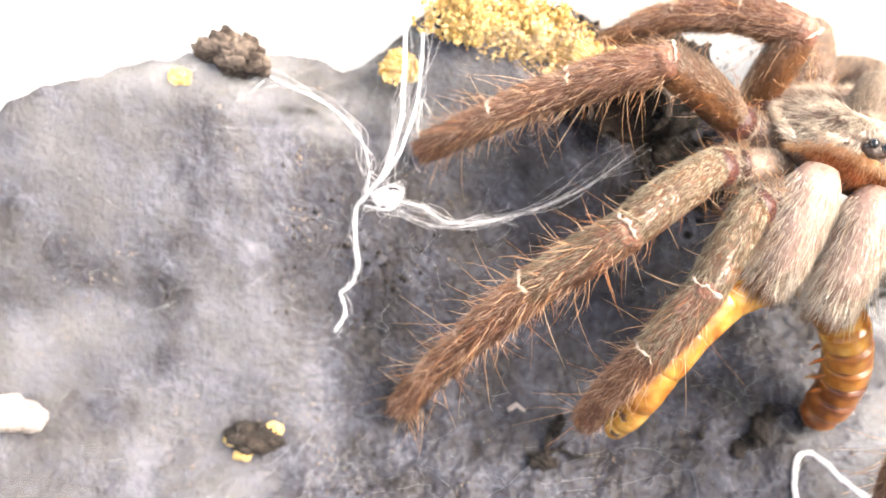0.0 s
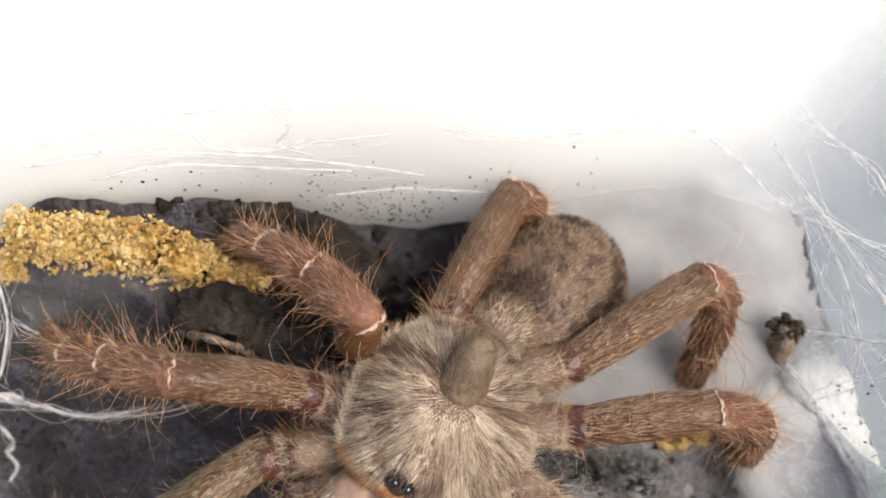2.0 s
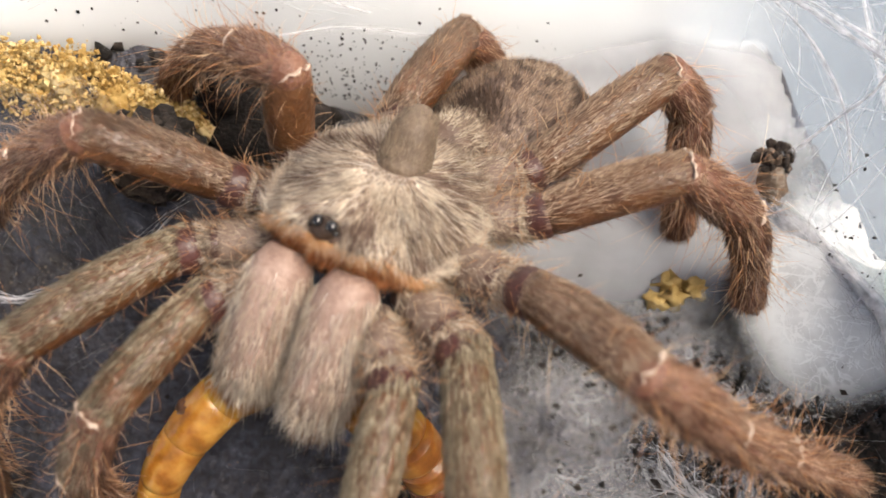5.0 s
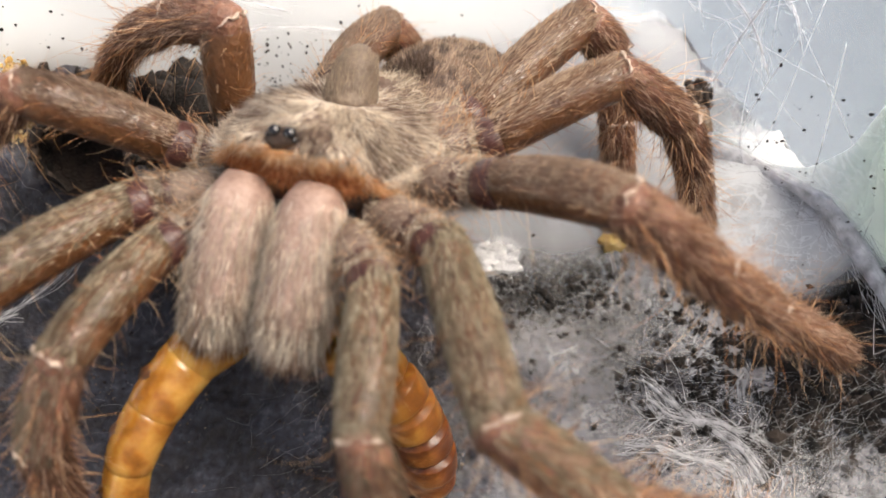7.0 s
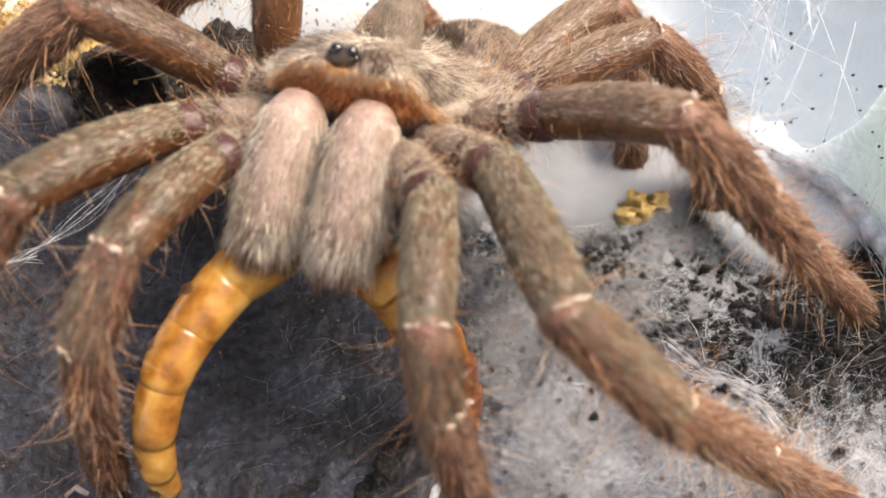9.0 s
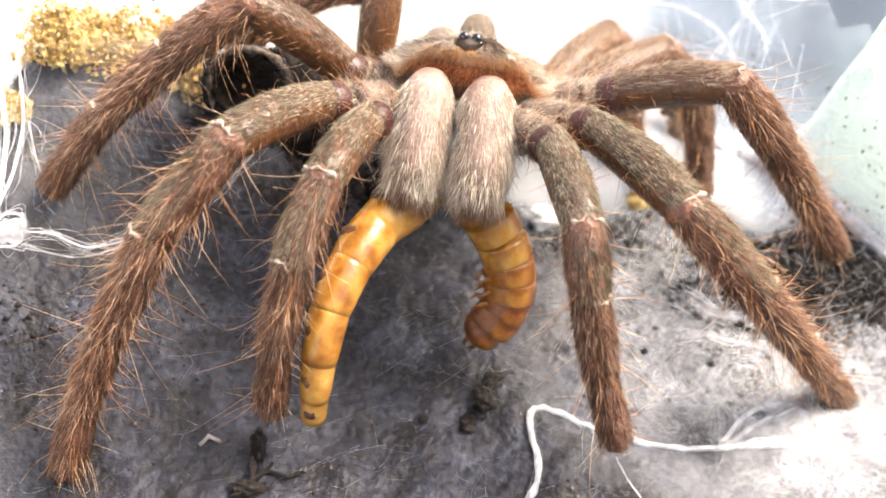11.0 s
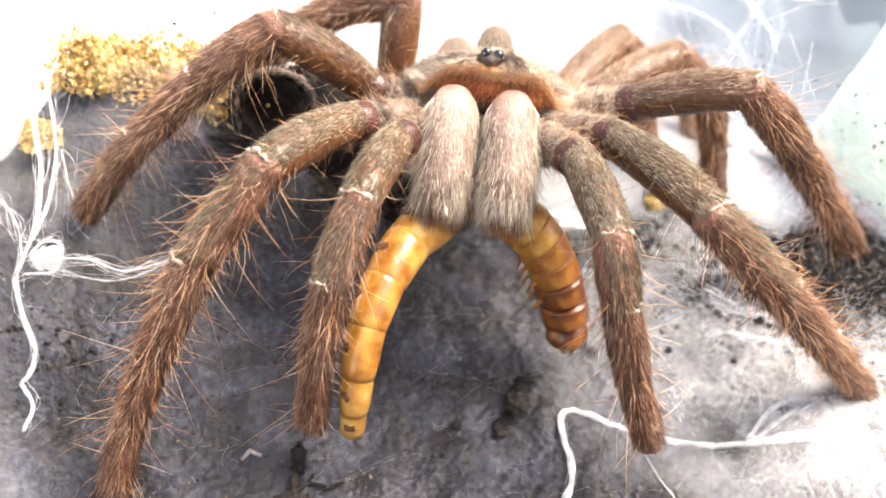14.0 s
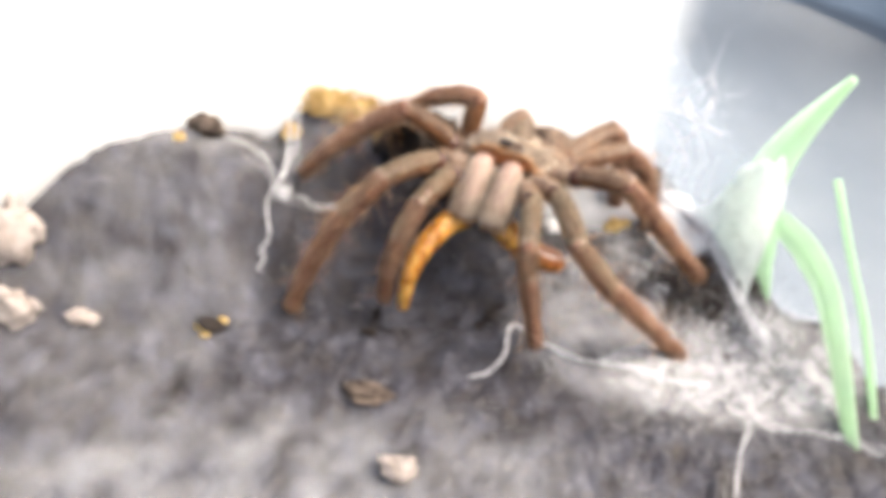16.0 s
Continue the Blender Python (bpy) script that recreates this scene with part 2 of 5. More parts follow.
M_H_OLIVE = mat("olive_hair", [(0.15, 0.113, 0.066), (0.31, 0.25, 0.162), (0.58, 0.5, 0.365)], scale=300, rough=0.4, bump=0, random_value=0.25, spec=0.5, trans=0.2)
M_H_BROWN = mat("brown_hair", [(0.075, 0.026, 0.013), (0.205, 0.085, 0.046), (0.47, 0.28, 0.17)], scale=300, rough=0.4, bump=0, random_value=0.34, spec=0.5, trans=0.3)
M_H_SHAG = mat("shaggy_leg_hair", [(0.22, 0.095, 0.054), (0.47, 0.265, 0.17), (0.78, 0.57, 0.43)], scale=300, rough=0.4, bump=0, random_value=0.32, spec=0.5, trans=0.35)
M_H_LONG = mat("ginger_bristle", [(0.45, 0.18, 0.06), (0.75, 0.42, 0.2), (0.92, 0.68, 0.45)], scale=300, rough=0.35, bump=0, random_value=0.25, spec=0.7, trans=0.45)
M_H_PINK = mat("pinkish_hair", [(0.5, 0.39, 0.29), (0.74, 0.63, 0.5), (0.93, 0.87, 0.76)], scale=300, rough=0.38, bump=0, random_value=0.24, spec=0.6, trans=0.35)
M_H_DARK = mat("dark_hair", [(0.03, 0.018, 0.012), (0.1, 0.062, 0.042)], scale=300, rough=0.5, bump=0, random_value=0.2)
M_H_TUFT = mat("rufous_hair", [(0.09, 0.035, 0.015), (0.2, 0.09, 0.045), (0.34, 0.2, 0.12)], scale=300, rough=0.45, bump=0, random_value=0.25)
M_MOUND = mat("dark_mound", [(0.02, 0.012, 0.008), (0.06, 0.035, 0.022)], scale=700, rough=0.35, bump=0.3)
M_EYE = mat("eye", [(0.004, 0.003, 0.003), (0.012, 0.01, 0.01)], scale=900, rough=0.05, bump=0, spec=0.8)
M_WORM = mat("amber_chitin", [(0.1, 0.03, 0.005), (0.28, 0.115, 0.016), (0.46, 0.24, 0.05), (0.62, 0.4, 0.13)], scale=210, detail_scale=700, rough=0.2, bump=0.25, spec=0.6, flesh=0.55)
M_WORM_D = mat("red_brown_chitin", [(0.03, 0.008, 0.003), (0.13, 0.036, 0.007), (0.36, 0.14, 0.022)], scale=330, detail_scale=900, rough=0.3, bump=0.35, spec=0.45, flesh=0.3)
M_WORM_M = mat("orange_brown_chitin", [(0.08, 0.022, 0.004), (0.26, 0.095, 0.014), (0.5, 0.24, 0.045)], scale=300, detail_scale=900, rough=0.32, bump=0.3, spec=0.45, flesh=0.4)
M_PULP = mat("pale_pulp", [(0.5, 0.38, 0.14), (0.68, 0.58, 0.3), (0.8, 0.74, 0.5)], scale=500, rough=0.2, bump=0.2, spec=0.6, flesh=0.4)
M_BAND = mat("dark_band_chitin", [(0.035, 0.013, 0.004), (0.12, 0.045, 0.012)], scale=400, rough=0.3, bump=0.1)
def glow(name, color, strength):
    """Emissive material for the added panel that brightens the rear wall."""
    m = bpy.data.materials.new(name)
    m.use_nodes = True
    b = m.node_tree.nodes["Principled BSDF"]
    b.inputs["Base Color"].default_value = (*color, 1)
    b.inputs["Emission Color"].default_value = (*color, 1)
    b.inputs["Emission Strength"].default_value = strength
    return m


M_GLOW_PANEL = glow("added_panel_glow", (1.0, 0.99, 0.97), 9.0)
M_TABLE = mat("grey_table", [(0.1, 0.125, 0.155), (0.15, 0.175, 0.205)], scale=8, rough=0.6, bump=0.05)
M_BACK = mat("grey_blue_room", [(0.17, 0.215, 0.27), (0.24, 0.29, 0.35)], scale=4, rough=0.9, bump=0)

# ---- mesh helpers ----


def part(name, bm, material, parent=None, label="", smooth=True):
    me = bpy.data.meshes.new(name)
    bm.to_mesh(me)
    bm.free()
    if smooth:
        me.polygons.foreach_set("use_smooth", [True] * len(me.polygons))
    me.materials.append(material)
    ob = new(name, me)
    ob.parent = parent
    if label:
        ob["label"] = label
    return ob


def raw(name, verts, faces, material, parent=None, smooth=True):
    me = bpy.data.meshes.new(name)
    me.from_pydata(verts, [], faces)
    if smooth:
        me.polygons.foreach_set("use_smooth", [True] * len(me.polygons))
    me.materials.append(material)
    ob = new(name, me)
    ob.parent = parent
    return ob


def thing(name, label, category, at=(0, 0, 0), group="", kind=""):
    ob = new(name)
    ob.empty_display_size = 0.005
    ob.location = Vector(at) * MM
    return tagged(ob, label, category, group, kind)


V = Vector


def tube(bm, pts, radii, sides=12, flat=1.0, up=V((0, 0, 1)), jitter=0.0, closed=True):
    """Sweep rings of the given radii (mm) along points (mm); flat squashes the height."""
    pts = [V(p) for p in pts]
    rings = []
    for i, (p, r) in enumerate(zip(pts, radii)):
        d = (pts[min(i + 1, len(pts) - 1)] - pts[max(i - 1, 0)]).normalized()
        s = d.cross(up)
        s = s.normalized() if s.length > 0.05 else d.orthogonal().normalized()
        u = s.cross(d).normalized()
        ring = []
        for k in range(sides):
            a = 2 * math.pi * k / sides
            q = r * (1 + jitter * (random.random() - 0.5))
            ring.append(bm.verts.new((p + s * math.cos(a) * q + u * math.sin(a) * q * flat) * MM))
        rings.append(ring)
    for a, b in zip(rings, rings[1:]):
        for k in range(sides):
            bm.faces.new((a[k], a[(k + 1) % sides], b[(k + 1) % sides], b[k]))
    if closed:
        bm.faces.new(rings[0][::-1])
        bm.faces.new(rings[-1])
    return bm


def spline(pts, n):
    """Points along a Catmull-Rom curve through pts, n per span."""
    pts = [V(p) for p in pts]
    ext = [2 * pts[0] - pts[1], *pts, 2 * pts[-1] - pts[-2]]
    out = []
    for i in range(1, len(ext) - 2):
        a, b, c, d = ext[i - 1 : i + 3]
        for k in range(n):
            t = k / n
            out.append(0.5 * (2 * b + (c - a) * t + (2 * a - 5 * b + 4 * c - d) * t * t + (3 * b - a - 3 * c + d) * t**3))
    return out + [pts[-1]]


def blob(bm, centre, size, seed=0.0, rough=0.15, freq=1.5, seg=16, turn=None):
    """A lumpy ellipsoid, mm."""
    res = bmesh.ops.create_uvsphere(bm, u_segments=seg, v_segments=seg // 2 + 2, radius=1)
    for v in res["verts"]:
        p = v.co.copy()
        k = 1 + rough * noise.noise(p * freq + V((seed, seed * 1.7, 0)))
        q = V((p.x * size[0], p.y * size[1], p.z * size[2])) * k
        if turn:
            q = turn @ q
        v.co = (q + V(centre)) * MM
    return bm


def hairs(name, roots, dirs, lengths, width, material, parent, sag=0.25, spread=0.3, seed=1, joints=2, curl=0.25, wave=0.0):
    """Tapered bent bristles as one mesh. roots, dirs in mm."""
    rng = np.random.default_rng(seed)
    roots, dirs, lengths = np.asarray(roots, float), np.asarray(dirs, float), np.asarray(lengths, float)[:, None]
    n = len(roots)
    dirs = dirs / np.linalg.norm(dirs, axis=1, keepdims=True) + rng.normal(0, spread, (n, 3))
    dirs /= np.linalg.norm(dirs, axis=1, keepdims=True)
    bend = rng.normal(0, curl, (n, 3)) * (np.array([1, 1, 0.15]) if wave else 1) + np.array([0, 0, -sag])
    ph = rng.random((n, 1)) * 6.283
    side = np.cross(dirs, rng.normal(0, 1, (n, 3)))
    side /= np.linalg.norm(side, axis=1, keepdims=True) + 1e-9
    other = np.cross(dirs, side)
    verts, k = [], 0
    for j in range(joints):
        s = j / joints
        c = roots + dirs * lengths * s + bend * lengths * s * s + wave * lengths * np.sin(ph + 9 * s) * np.array([1, 0.7, 0.1])
        w = width * (1 - 0.75 * s)
        for a in (0, 2.094, 4.189):
            verts.append(c + w * (math.cos(a) * side + math.sin(a) * other))
    verts.append(roots + dirs * lengths + bend * lengths)
    per = 3 * joints + 1
    co = np.stack(verts, 1).reshape(-1, 3) * MM
    pat = []
    for j in range(joints - 1):
        for a in range(3):
            b = (a + 1) % 3
            pat += [(3 * j + a, 3 * j + b, 3 * j + 3 + b), (3 * j + a, 3 * j + 3 + b, 3 * j + 3 + a)]
    for a in range(3):
        pat.append((3 * (joints - 1) + a, 3 * (joints - 1) + (a + 1) % 3, per - 1))
    f = (np.arange(n)[:, None, None] * per + np.array(pat)[None]).reshape(-1, 3)
    me = bpy.data.meshes.new(name)
    me.vertices.add(len(co))
    me.vertices.foreach_set("co", co.ravel())
    me.loops.add(len(f) * 3)
    me.loops.foreach_set("vertex_index", f.ravel().astype(np.int32))
    me.polygons.add(len(f))
    me.polygons.foreach_set("loop_start", np.arange(0, len(f) * 3, 3, dtype=np.int32))
    me.update(calc_edges=True)
    me.materials.append(material)
    ob = new(name, me)
    ob.parent = parent
    ob["kind"] = "stuff"
    return ob


# ---- the ground ----


def smooth(a, b, x):
    t = min(1, max(0, (x - a) / (b - a)))
    return t * t * (3 - 2 * t)


def ground_z(x, y):
    """Height of the webbed soil, mm."""
    yy = max(y, -60 + 0.25 * (y + 60))
    xx = max(-80, min(70, x))
    z = -3 + 0.13 * xx + 0.42 * yy
    z += min(20, max(0, (-15 - x) * 0.5)) * smooth(-14, 10, y)
    near = math.exp(-(((x + 18) / 8.0) ** 2))
    z += 12.5 * smooth(9.5 - 5.5 * near, 14.5 - 5 * near, y) * max(smooth(-6, -22, x), 0.95 * near) * smooth(-45, -34, x)
    z += 4 * math.exp(-(((x - 47) / 8) ** 2 + ((y - 4) / 9) ** 2))
    z -= 3.0 * math.exp(-(((x - 40) / 10) ** 2 + ((y + 10) / 6) ** 2))
    z -= 2.5 * math.exp(-(((x + 41) / 5) ** 2 + ((y + 2) / 2.5) ** 2))
    z -= 30 * smooth(45, 52, 0.87 * x + 0.49 * y) * smooth(-4, 8, y)
    p = V((x, y, 0))
    z += 1.1 * noise.noise(p / 14) + 0.9 * noise.noise(p / 5) + 0.5 * noise.noise(p / 2.2) + 0.25 * noise.noise(p / 0.9) + 0.16 * noise.noise(p / 0.45)
    return z


def inside(x, y):
    """Whether a place lies within the tub's rear and side wall."""
    if x < 22:
        return True
    return y < np.interp(x, [22, 37, 52, 66, 86, 110, 118], [38, 35, 19, -7, -49, -109, -190])


def build_ground():
    xs = np.concatenate([np.linspace(-110, -82, 10), np.linspace(-80, -42, 90), np.linspace(-41.7, 46, 330), np.linspace(46.4, 70, 60), np.linspace(72, 120, 12)])
    ys = np.concatenate([np.linspace(-195, -62, 24), np.linspace(-60, -27, 80), np.linspace(-26.7, 16, 170), np.linspace(16.4, 45, 70), np.linspace(47, 60, 4)])
    verts = [(x * MM, y * MM, ground_z(x, y) * MM) for y in ys for x in xs]
    w = len(xs)
    faces = [(j * w + i, j * w + i + 1, (j + 1) * w + i + 1, (j + 1) * w + i) for j in range(len(ys) - 1) for i in range(w - 1) if inside(xs[i], ys[j]) and not (0.87 * xs[i] + 0.49 * ys[j] > 48 and ys[j] > 2)]
    g = raw("ground", verts, faces, M_SOIL)
    tagged(g, "grey soil floor matted with spider silk", "soil", kind="structure")


build_ground()


def wall_sheet(name, plan, z0, z1, material, label, thick=1.2, kind="structure", wave=0.0, rows=10):
    """An upright sheet with thickness along a plan line, mm. z1: a height, or heights along the line."""
    bm = bmesh.new()
    pts = spline([V((x, y, 0)) for x, y in plan], 6)
    n = len(pts)
    tops = [z1] * n if not isinstance(z1, (list, tuple)) else list(np.interp(np.linspace(0, 1, n), np.linspace(0, 1, len(z1)), z1))
    grid = []
    for off in (0, thick):
        grid.append([[bm.verts.new(V((p.x, p.y + off + wave * noise.noise(V((p.x / 6, q * 4, 3)))
                      , z0 + (tops[i] - z0) * q / rows)) * MM) for i, p in enumerate(pts)] for q in range(rows + 1)])
    for k, g in enumerate(grid):
        for a, b in zip(g, g[1:]):
            for i in range(n - 1):
                q = (a[i], a[i + 1], b[i + 1], b[i])
                bm.faces.new(q if k == 0 else q[::-1])
    for i in range(n - 1):
        bm.faces.new((grid[0][-1][i], grid[0][-1][i + 1], grid[1][-1][i + 1], grid[1][-1][i]))
    return tagged(part(name, bm, material), label, "wall" if kind == "structure" else "web", kind=kind)


def build_walls():
    wall_sheet("wall_rear", [(-99, -26), (-92, -8), (-79, 3), (-64, 9.5), (-50, 14), (-30, 19), (-15, 25), (6, 32.4), (14, 34.9), (22, 36.2), (30, 35.2), (38, 31.5), (45, 26), (52, 18), (66, -8), (86, -50), (110, -110), (118, -190)], -60, 52, M_WALL, "frosted white tub wall, clear and silky further round")
    wall_sheet("wall_left", [(-104, -190), (-102, -100), (-99.5, -26.5)], -80, 52, M_WALL, "milky white plastic wall of the tub")
    wall_sheet("wall_front", [(-104, -192), (0, -194), (118, -192)], -90, -20, M_WALL, "milky white plastic wall of the tub")
    def plane(name, centre, size, turn, material, label):
        bm = bmesh.new()
        bmesh.ops.create_grid(bm, x_segments=2, y_segments=2, size=0.5)
        bmesh.ops.scale(bm, vec=(*size, 1), verts=bm.verts)
        ob = part(name, bm, material)
        ob.matrix_basis = pose(*centre, *turn)
        return tagged(ob, label, "backdrop", kind="structure")

    # Added glowing plane that whitens the rear wall from behind; an invented source.
    plane("backdrop_glow", (-0.41, 0.45, 0.05), (0.75, 0.7), (90, 0, 10), M_GLOW_PANEL, "added glowing white panel behind the tub")
    plane("backdrop_room", (0.62, 0.3, 0.1), (1.2, 0.9), (90, 0, -55), M_BACK, "dim grey blue room beyond the tub")
    plane("table_top", (0.1, 0.0, -0.1), (2.0, 1.6), (0, 0, 0), M_TABLE, "grey table top under the tub")


build_walls()

# ---- the tarantula ----
spider = thing("tarantula", "tan and brown hairy horned tarantula feeding on a larva", "tarantula")


def segment(bm, a, b, r0, r1, mid=1.08, sides=14, arch=0.0, flat=1.0, n=9):
    a, b = V(a), V(b)
    pts, rad = [], []
    up = V((0, 0, 1))
    for i in range(n):
        s = i / (n - 1)
        p = a.lerp(b, s) + up * arch * 4 * s * (1 - s)
        r = (r0 + (r1 - r0) * s) * (1 + (mid - 1) * math.sin(math.pi * s))
        if i in (0, n - 1):
            r *= 0.86
        pts.append(p)
        rad.append(r)
    return tube(bm, pts, rad, sides, flat)


def around(a, b, r0, r1, n, rng, arch=0.0, bulge=0.0):
    """Random roots and outward directions on a limb segment."""
    a, b = np.array(a, float), np.array(b, float)
    d = (b - a) / np.linalg.norm(b - a)
    up = np.array([0, 0, 1.0])
    s = np.cross(d, up)
    s /= np.linalg.norm(s) + 1e-9
    u = np.cross(s, d)
    t = rng.random(n) * 1.08 - 0.08
    ang = rng.random(n) * 2 * math.pi
    out = np.cos(ang)[:, None] * s + np.sin(ang)[:, None] * u
    r = ((r0 + (r1 - r0) * t) * (1 + bulge * np.sin(math.pi * np.clip(t, 0, 1))))[:, None]
    roots = a + (b - a) * t[:, None] + out * r * 0.95 + up * (arch * 4 * t * (1 - t))[:, None]
    return roots, out, d


LEG_R = {"coxa": 1.9, "femur": (1.75, 1.7), "patella": (1.65, 1.6), "tibia": (1.52, 1.42), "metatarsus": (1.35, 1.25), "tarsus": (1.28, 1.3)}


def build_leg(name, label, joints, scale=1.0, seed=0, hip=None, pale=True, hairy=True):
    """joints: trochanter, femur end, patella end, tibia end, (metatarsus end,) tip, in mm."""
    rng = np.random.default_rng(seed)
    j = [V(p) for p in joints]
    k = scale
    hip = V(hip)
    d0 = (j[0] - hip)
    bm = bmesh.new()
    tube(bm, [hip, hip + d0 * 0.3, hip + d0 * 0.62, hip + d0 * 0.72, hip + d0 * 0.95], [1.6 * k, 1.85 * k, 1.8 * k, 1.45 * k, 1.65 * k], 14)
    leg = part(name, bm, M_CARA, spider, label)
    ro, out, d = around(hip + d0 * 0.15, hip + d0 * 0.8, 1.8 * k, 1.65 * k, 2400, rng)
    tint = np.array([noise.noise(V((*(o * 3.0),))) for o in out]) > 0.02
    for sel, m, e in ((tint, M_H_TAN, 2), (~tint, M_H_DUN, 4)):
        hairs("fuzz", ro[sel], out[sel] * 0.3 + d * 0.9, rng.uniform(0.5, 1.2, sel.sum()), 0.03, m, leg, 0.05, 0.2, seed + e, 1)
    fd = (j[1] - j[0]).normalized()
    bm = bmesh.new()
    segment(bm, j[0] - d0.normalized() * 1.2, j[0] + fd * 1.0, 1.64 * k, 1.64 * k, 1.1)
    part("trochanter", bm, M_MAROON, leg, "bare maroon joint")
    cd = d0.normalized()
    bm = bmesh.new()
    segment(bm, hip + d0 * 0.62, hip + d0 * 0.74, 1.66 * k, 1.6 * k, 1.05)
    part("coxal_joint", bm, M_MAROON, leg, "dark maroon joint membrane")
    ro, out, d = around(hip + d0 * 0.3, j[0], 1.7 * k, 1.6 * k, 110, rng)
    hairs("bristle", ro, out * 0.7 + d * 0.6, 0.9 + rng.random(110) * 1.8, 0.024, M_H_LONG, leg, 0.1, 0.3, seed + 9, 4, 0.35)
    ro, out, d = around(j[0] - cd * 1.7, j[0] - cd * 1.0, 1.65 * k, 1.62 * k, 260, rng)
    hairs("collar_fuzz", ro, out * 0.25 + d * 0.9, rng.uniform(0.4, 0.9, 260), 0.026, M_H_CREAM, leg, 0.05, 0.3, seed + 3)
    names = ["femur", "patella", "tibia", "metatarsus", "tarsus"] if len(j) == 6 else ["femur", "patella", "tibia", "tarsus"]
    coats = {"olive": [], "brown": [], "mauve": [], "shag": [], "long": []}
    for q, (n, (a, b)) in enumerate(zip(names, zip(j, j[1:]))):
        r0, r1 = (r * k for r in LEG_R[n])
        arch = 0.5 * k if n == "femur" else 0.15 * k
        bm = bmesh.new()
        dd = (b - a).normalized()
        segment(bm, a + dd * (0.15 if n == "femur" else -0.35), b + dd * (0.35 if n != "tarsus" else 0), r0 * 0.97, r1 * 0.97, 1.14 if n != "tarsus" else 1.1, arch=arch)
        if n == "tarsus":
            blob(bm, b - dd * 0.2, (r1 * 0.9, r1 * 0.9, r1 * 0.9), seed, 0.1)
        if n != "femur":
            blob(bm, a, (r0 * 0.99, r0 * 0.99, r0 * 0.99), seed, 0.05)
        part(n, bm, M_FEMUR if n == "femur" else M_SKIN, leg)
        if n in ("femur", "patella") or (n == "tibia" and len(j) == 6):
            bm = bmesh.new()
            ax = (dd + (j[q + 2] - b).normalized() * 0.6).normalized()
            wide = V((0, 0, 1)).cross(ax).normalized()
            up = ax.cross(wide)
            arc = [b + (wide * math.cos(g) + up * math.sin(g)) * r1 * (1.0 + 0.06 * rng.random()) + ax * (0.5 * rng.random() - 0.25) for g in np.linspace(0.6, 2.54, 11)]
            tube(bm, arc, [0.03] + [0.05 + 0.27 * rng.random() ** 2 for _ in range(9)] + [0.03], 7, 0.7, up=dd, jitter=0.5)
            part("joint_ring", bm, M_RING, leg, "pale ring at the joint")
        L = (b - a).length
        femur = n == "femur"
        c = int(L * 6.28 * r0 * (42 if femur else 32))
        ro, out, d = around(a, b, r0, r1, c, rng, arch, 0.14)
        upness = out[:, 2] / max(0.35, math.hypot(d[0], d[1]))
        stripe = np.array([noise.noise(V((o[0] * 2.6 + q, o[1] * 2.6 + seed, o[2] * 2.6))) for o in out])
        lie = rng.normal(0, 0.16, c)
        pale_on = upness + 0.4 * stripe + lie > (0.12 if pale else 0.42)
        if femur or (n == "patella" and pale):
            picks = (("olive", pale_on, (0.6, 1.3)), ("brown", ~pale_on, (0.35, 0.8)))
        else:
            # Upward sides get lighter hair: lit tops and shaded undersides put into colour.
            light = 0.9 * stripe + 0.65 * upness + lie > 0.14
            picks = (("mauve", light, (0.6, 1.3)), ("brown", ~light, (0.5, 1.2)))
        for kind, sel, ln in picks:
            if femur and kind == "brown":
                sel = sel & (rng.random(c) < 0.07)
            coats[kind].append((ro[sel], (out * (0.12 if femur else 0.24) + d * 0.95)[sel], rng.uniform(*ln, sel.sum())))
        c = int(L * (5 if femur else 44 if n in ("tibia", "metatarsus") else 30 if n == "patella" else 10))
        ro, out, d = around(a, b, r0, r1, c, rng, arch, 0.14)
        coats["shag"].append((ro, out * (0.4 if femur else 0.38) + d * 0.9, (0.7 if femur else 0.9) + rng.random(c) ** 1.6 * (0.8 if femur else 1.5)))
        c = int(L * (4 if femur else 5 if n == "tarsus" or not hairy else 13))
        ro, out, d = around(a, b, r0, r1, c, rng, arch, 0.14)
        coats["long"].append((ro, out * 0.85 + d * 0.5, 1.2 + rng.random(c) ** 1.7 * (4.0 if not femur else 1.8)))
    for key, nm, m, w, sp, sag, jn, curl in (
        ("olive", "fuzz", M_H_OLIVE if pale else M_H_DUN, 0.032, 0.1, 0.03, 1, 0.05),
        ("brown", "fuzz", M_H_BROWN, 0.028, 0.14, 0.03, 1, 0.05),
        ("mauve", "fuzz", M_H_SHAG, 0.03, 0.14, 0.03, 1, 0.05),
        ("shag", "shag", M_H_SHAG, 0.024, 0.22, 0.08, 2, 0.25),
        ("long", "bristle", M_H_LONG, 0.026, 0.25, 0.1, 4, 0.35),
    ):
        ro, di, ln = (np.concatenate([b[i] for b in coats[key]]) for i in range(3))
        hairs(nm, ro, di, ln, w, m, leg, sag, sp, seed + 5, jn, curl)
    return leg


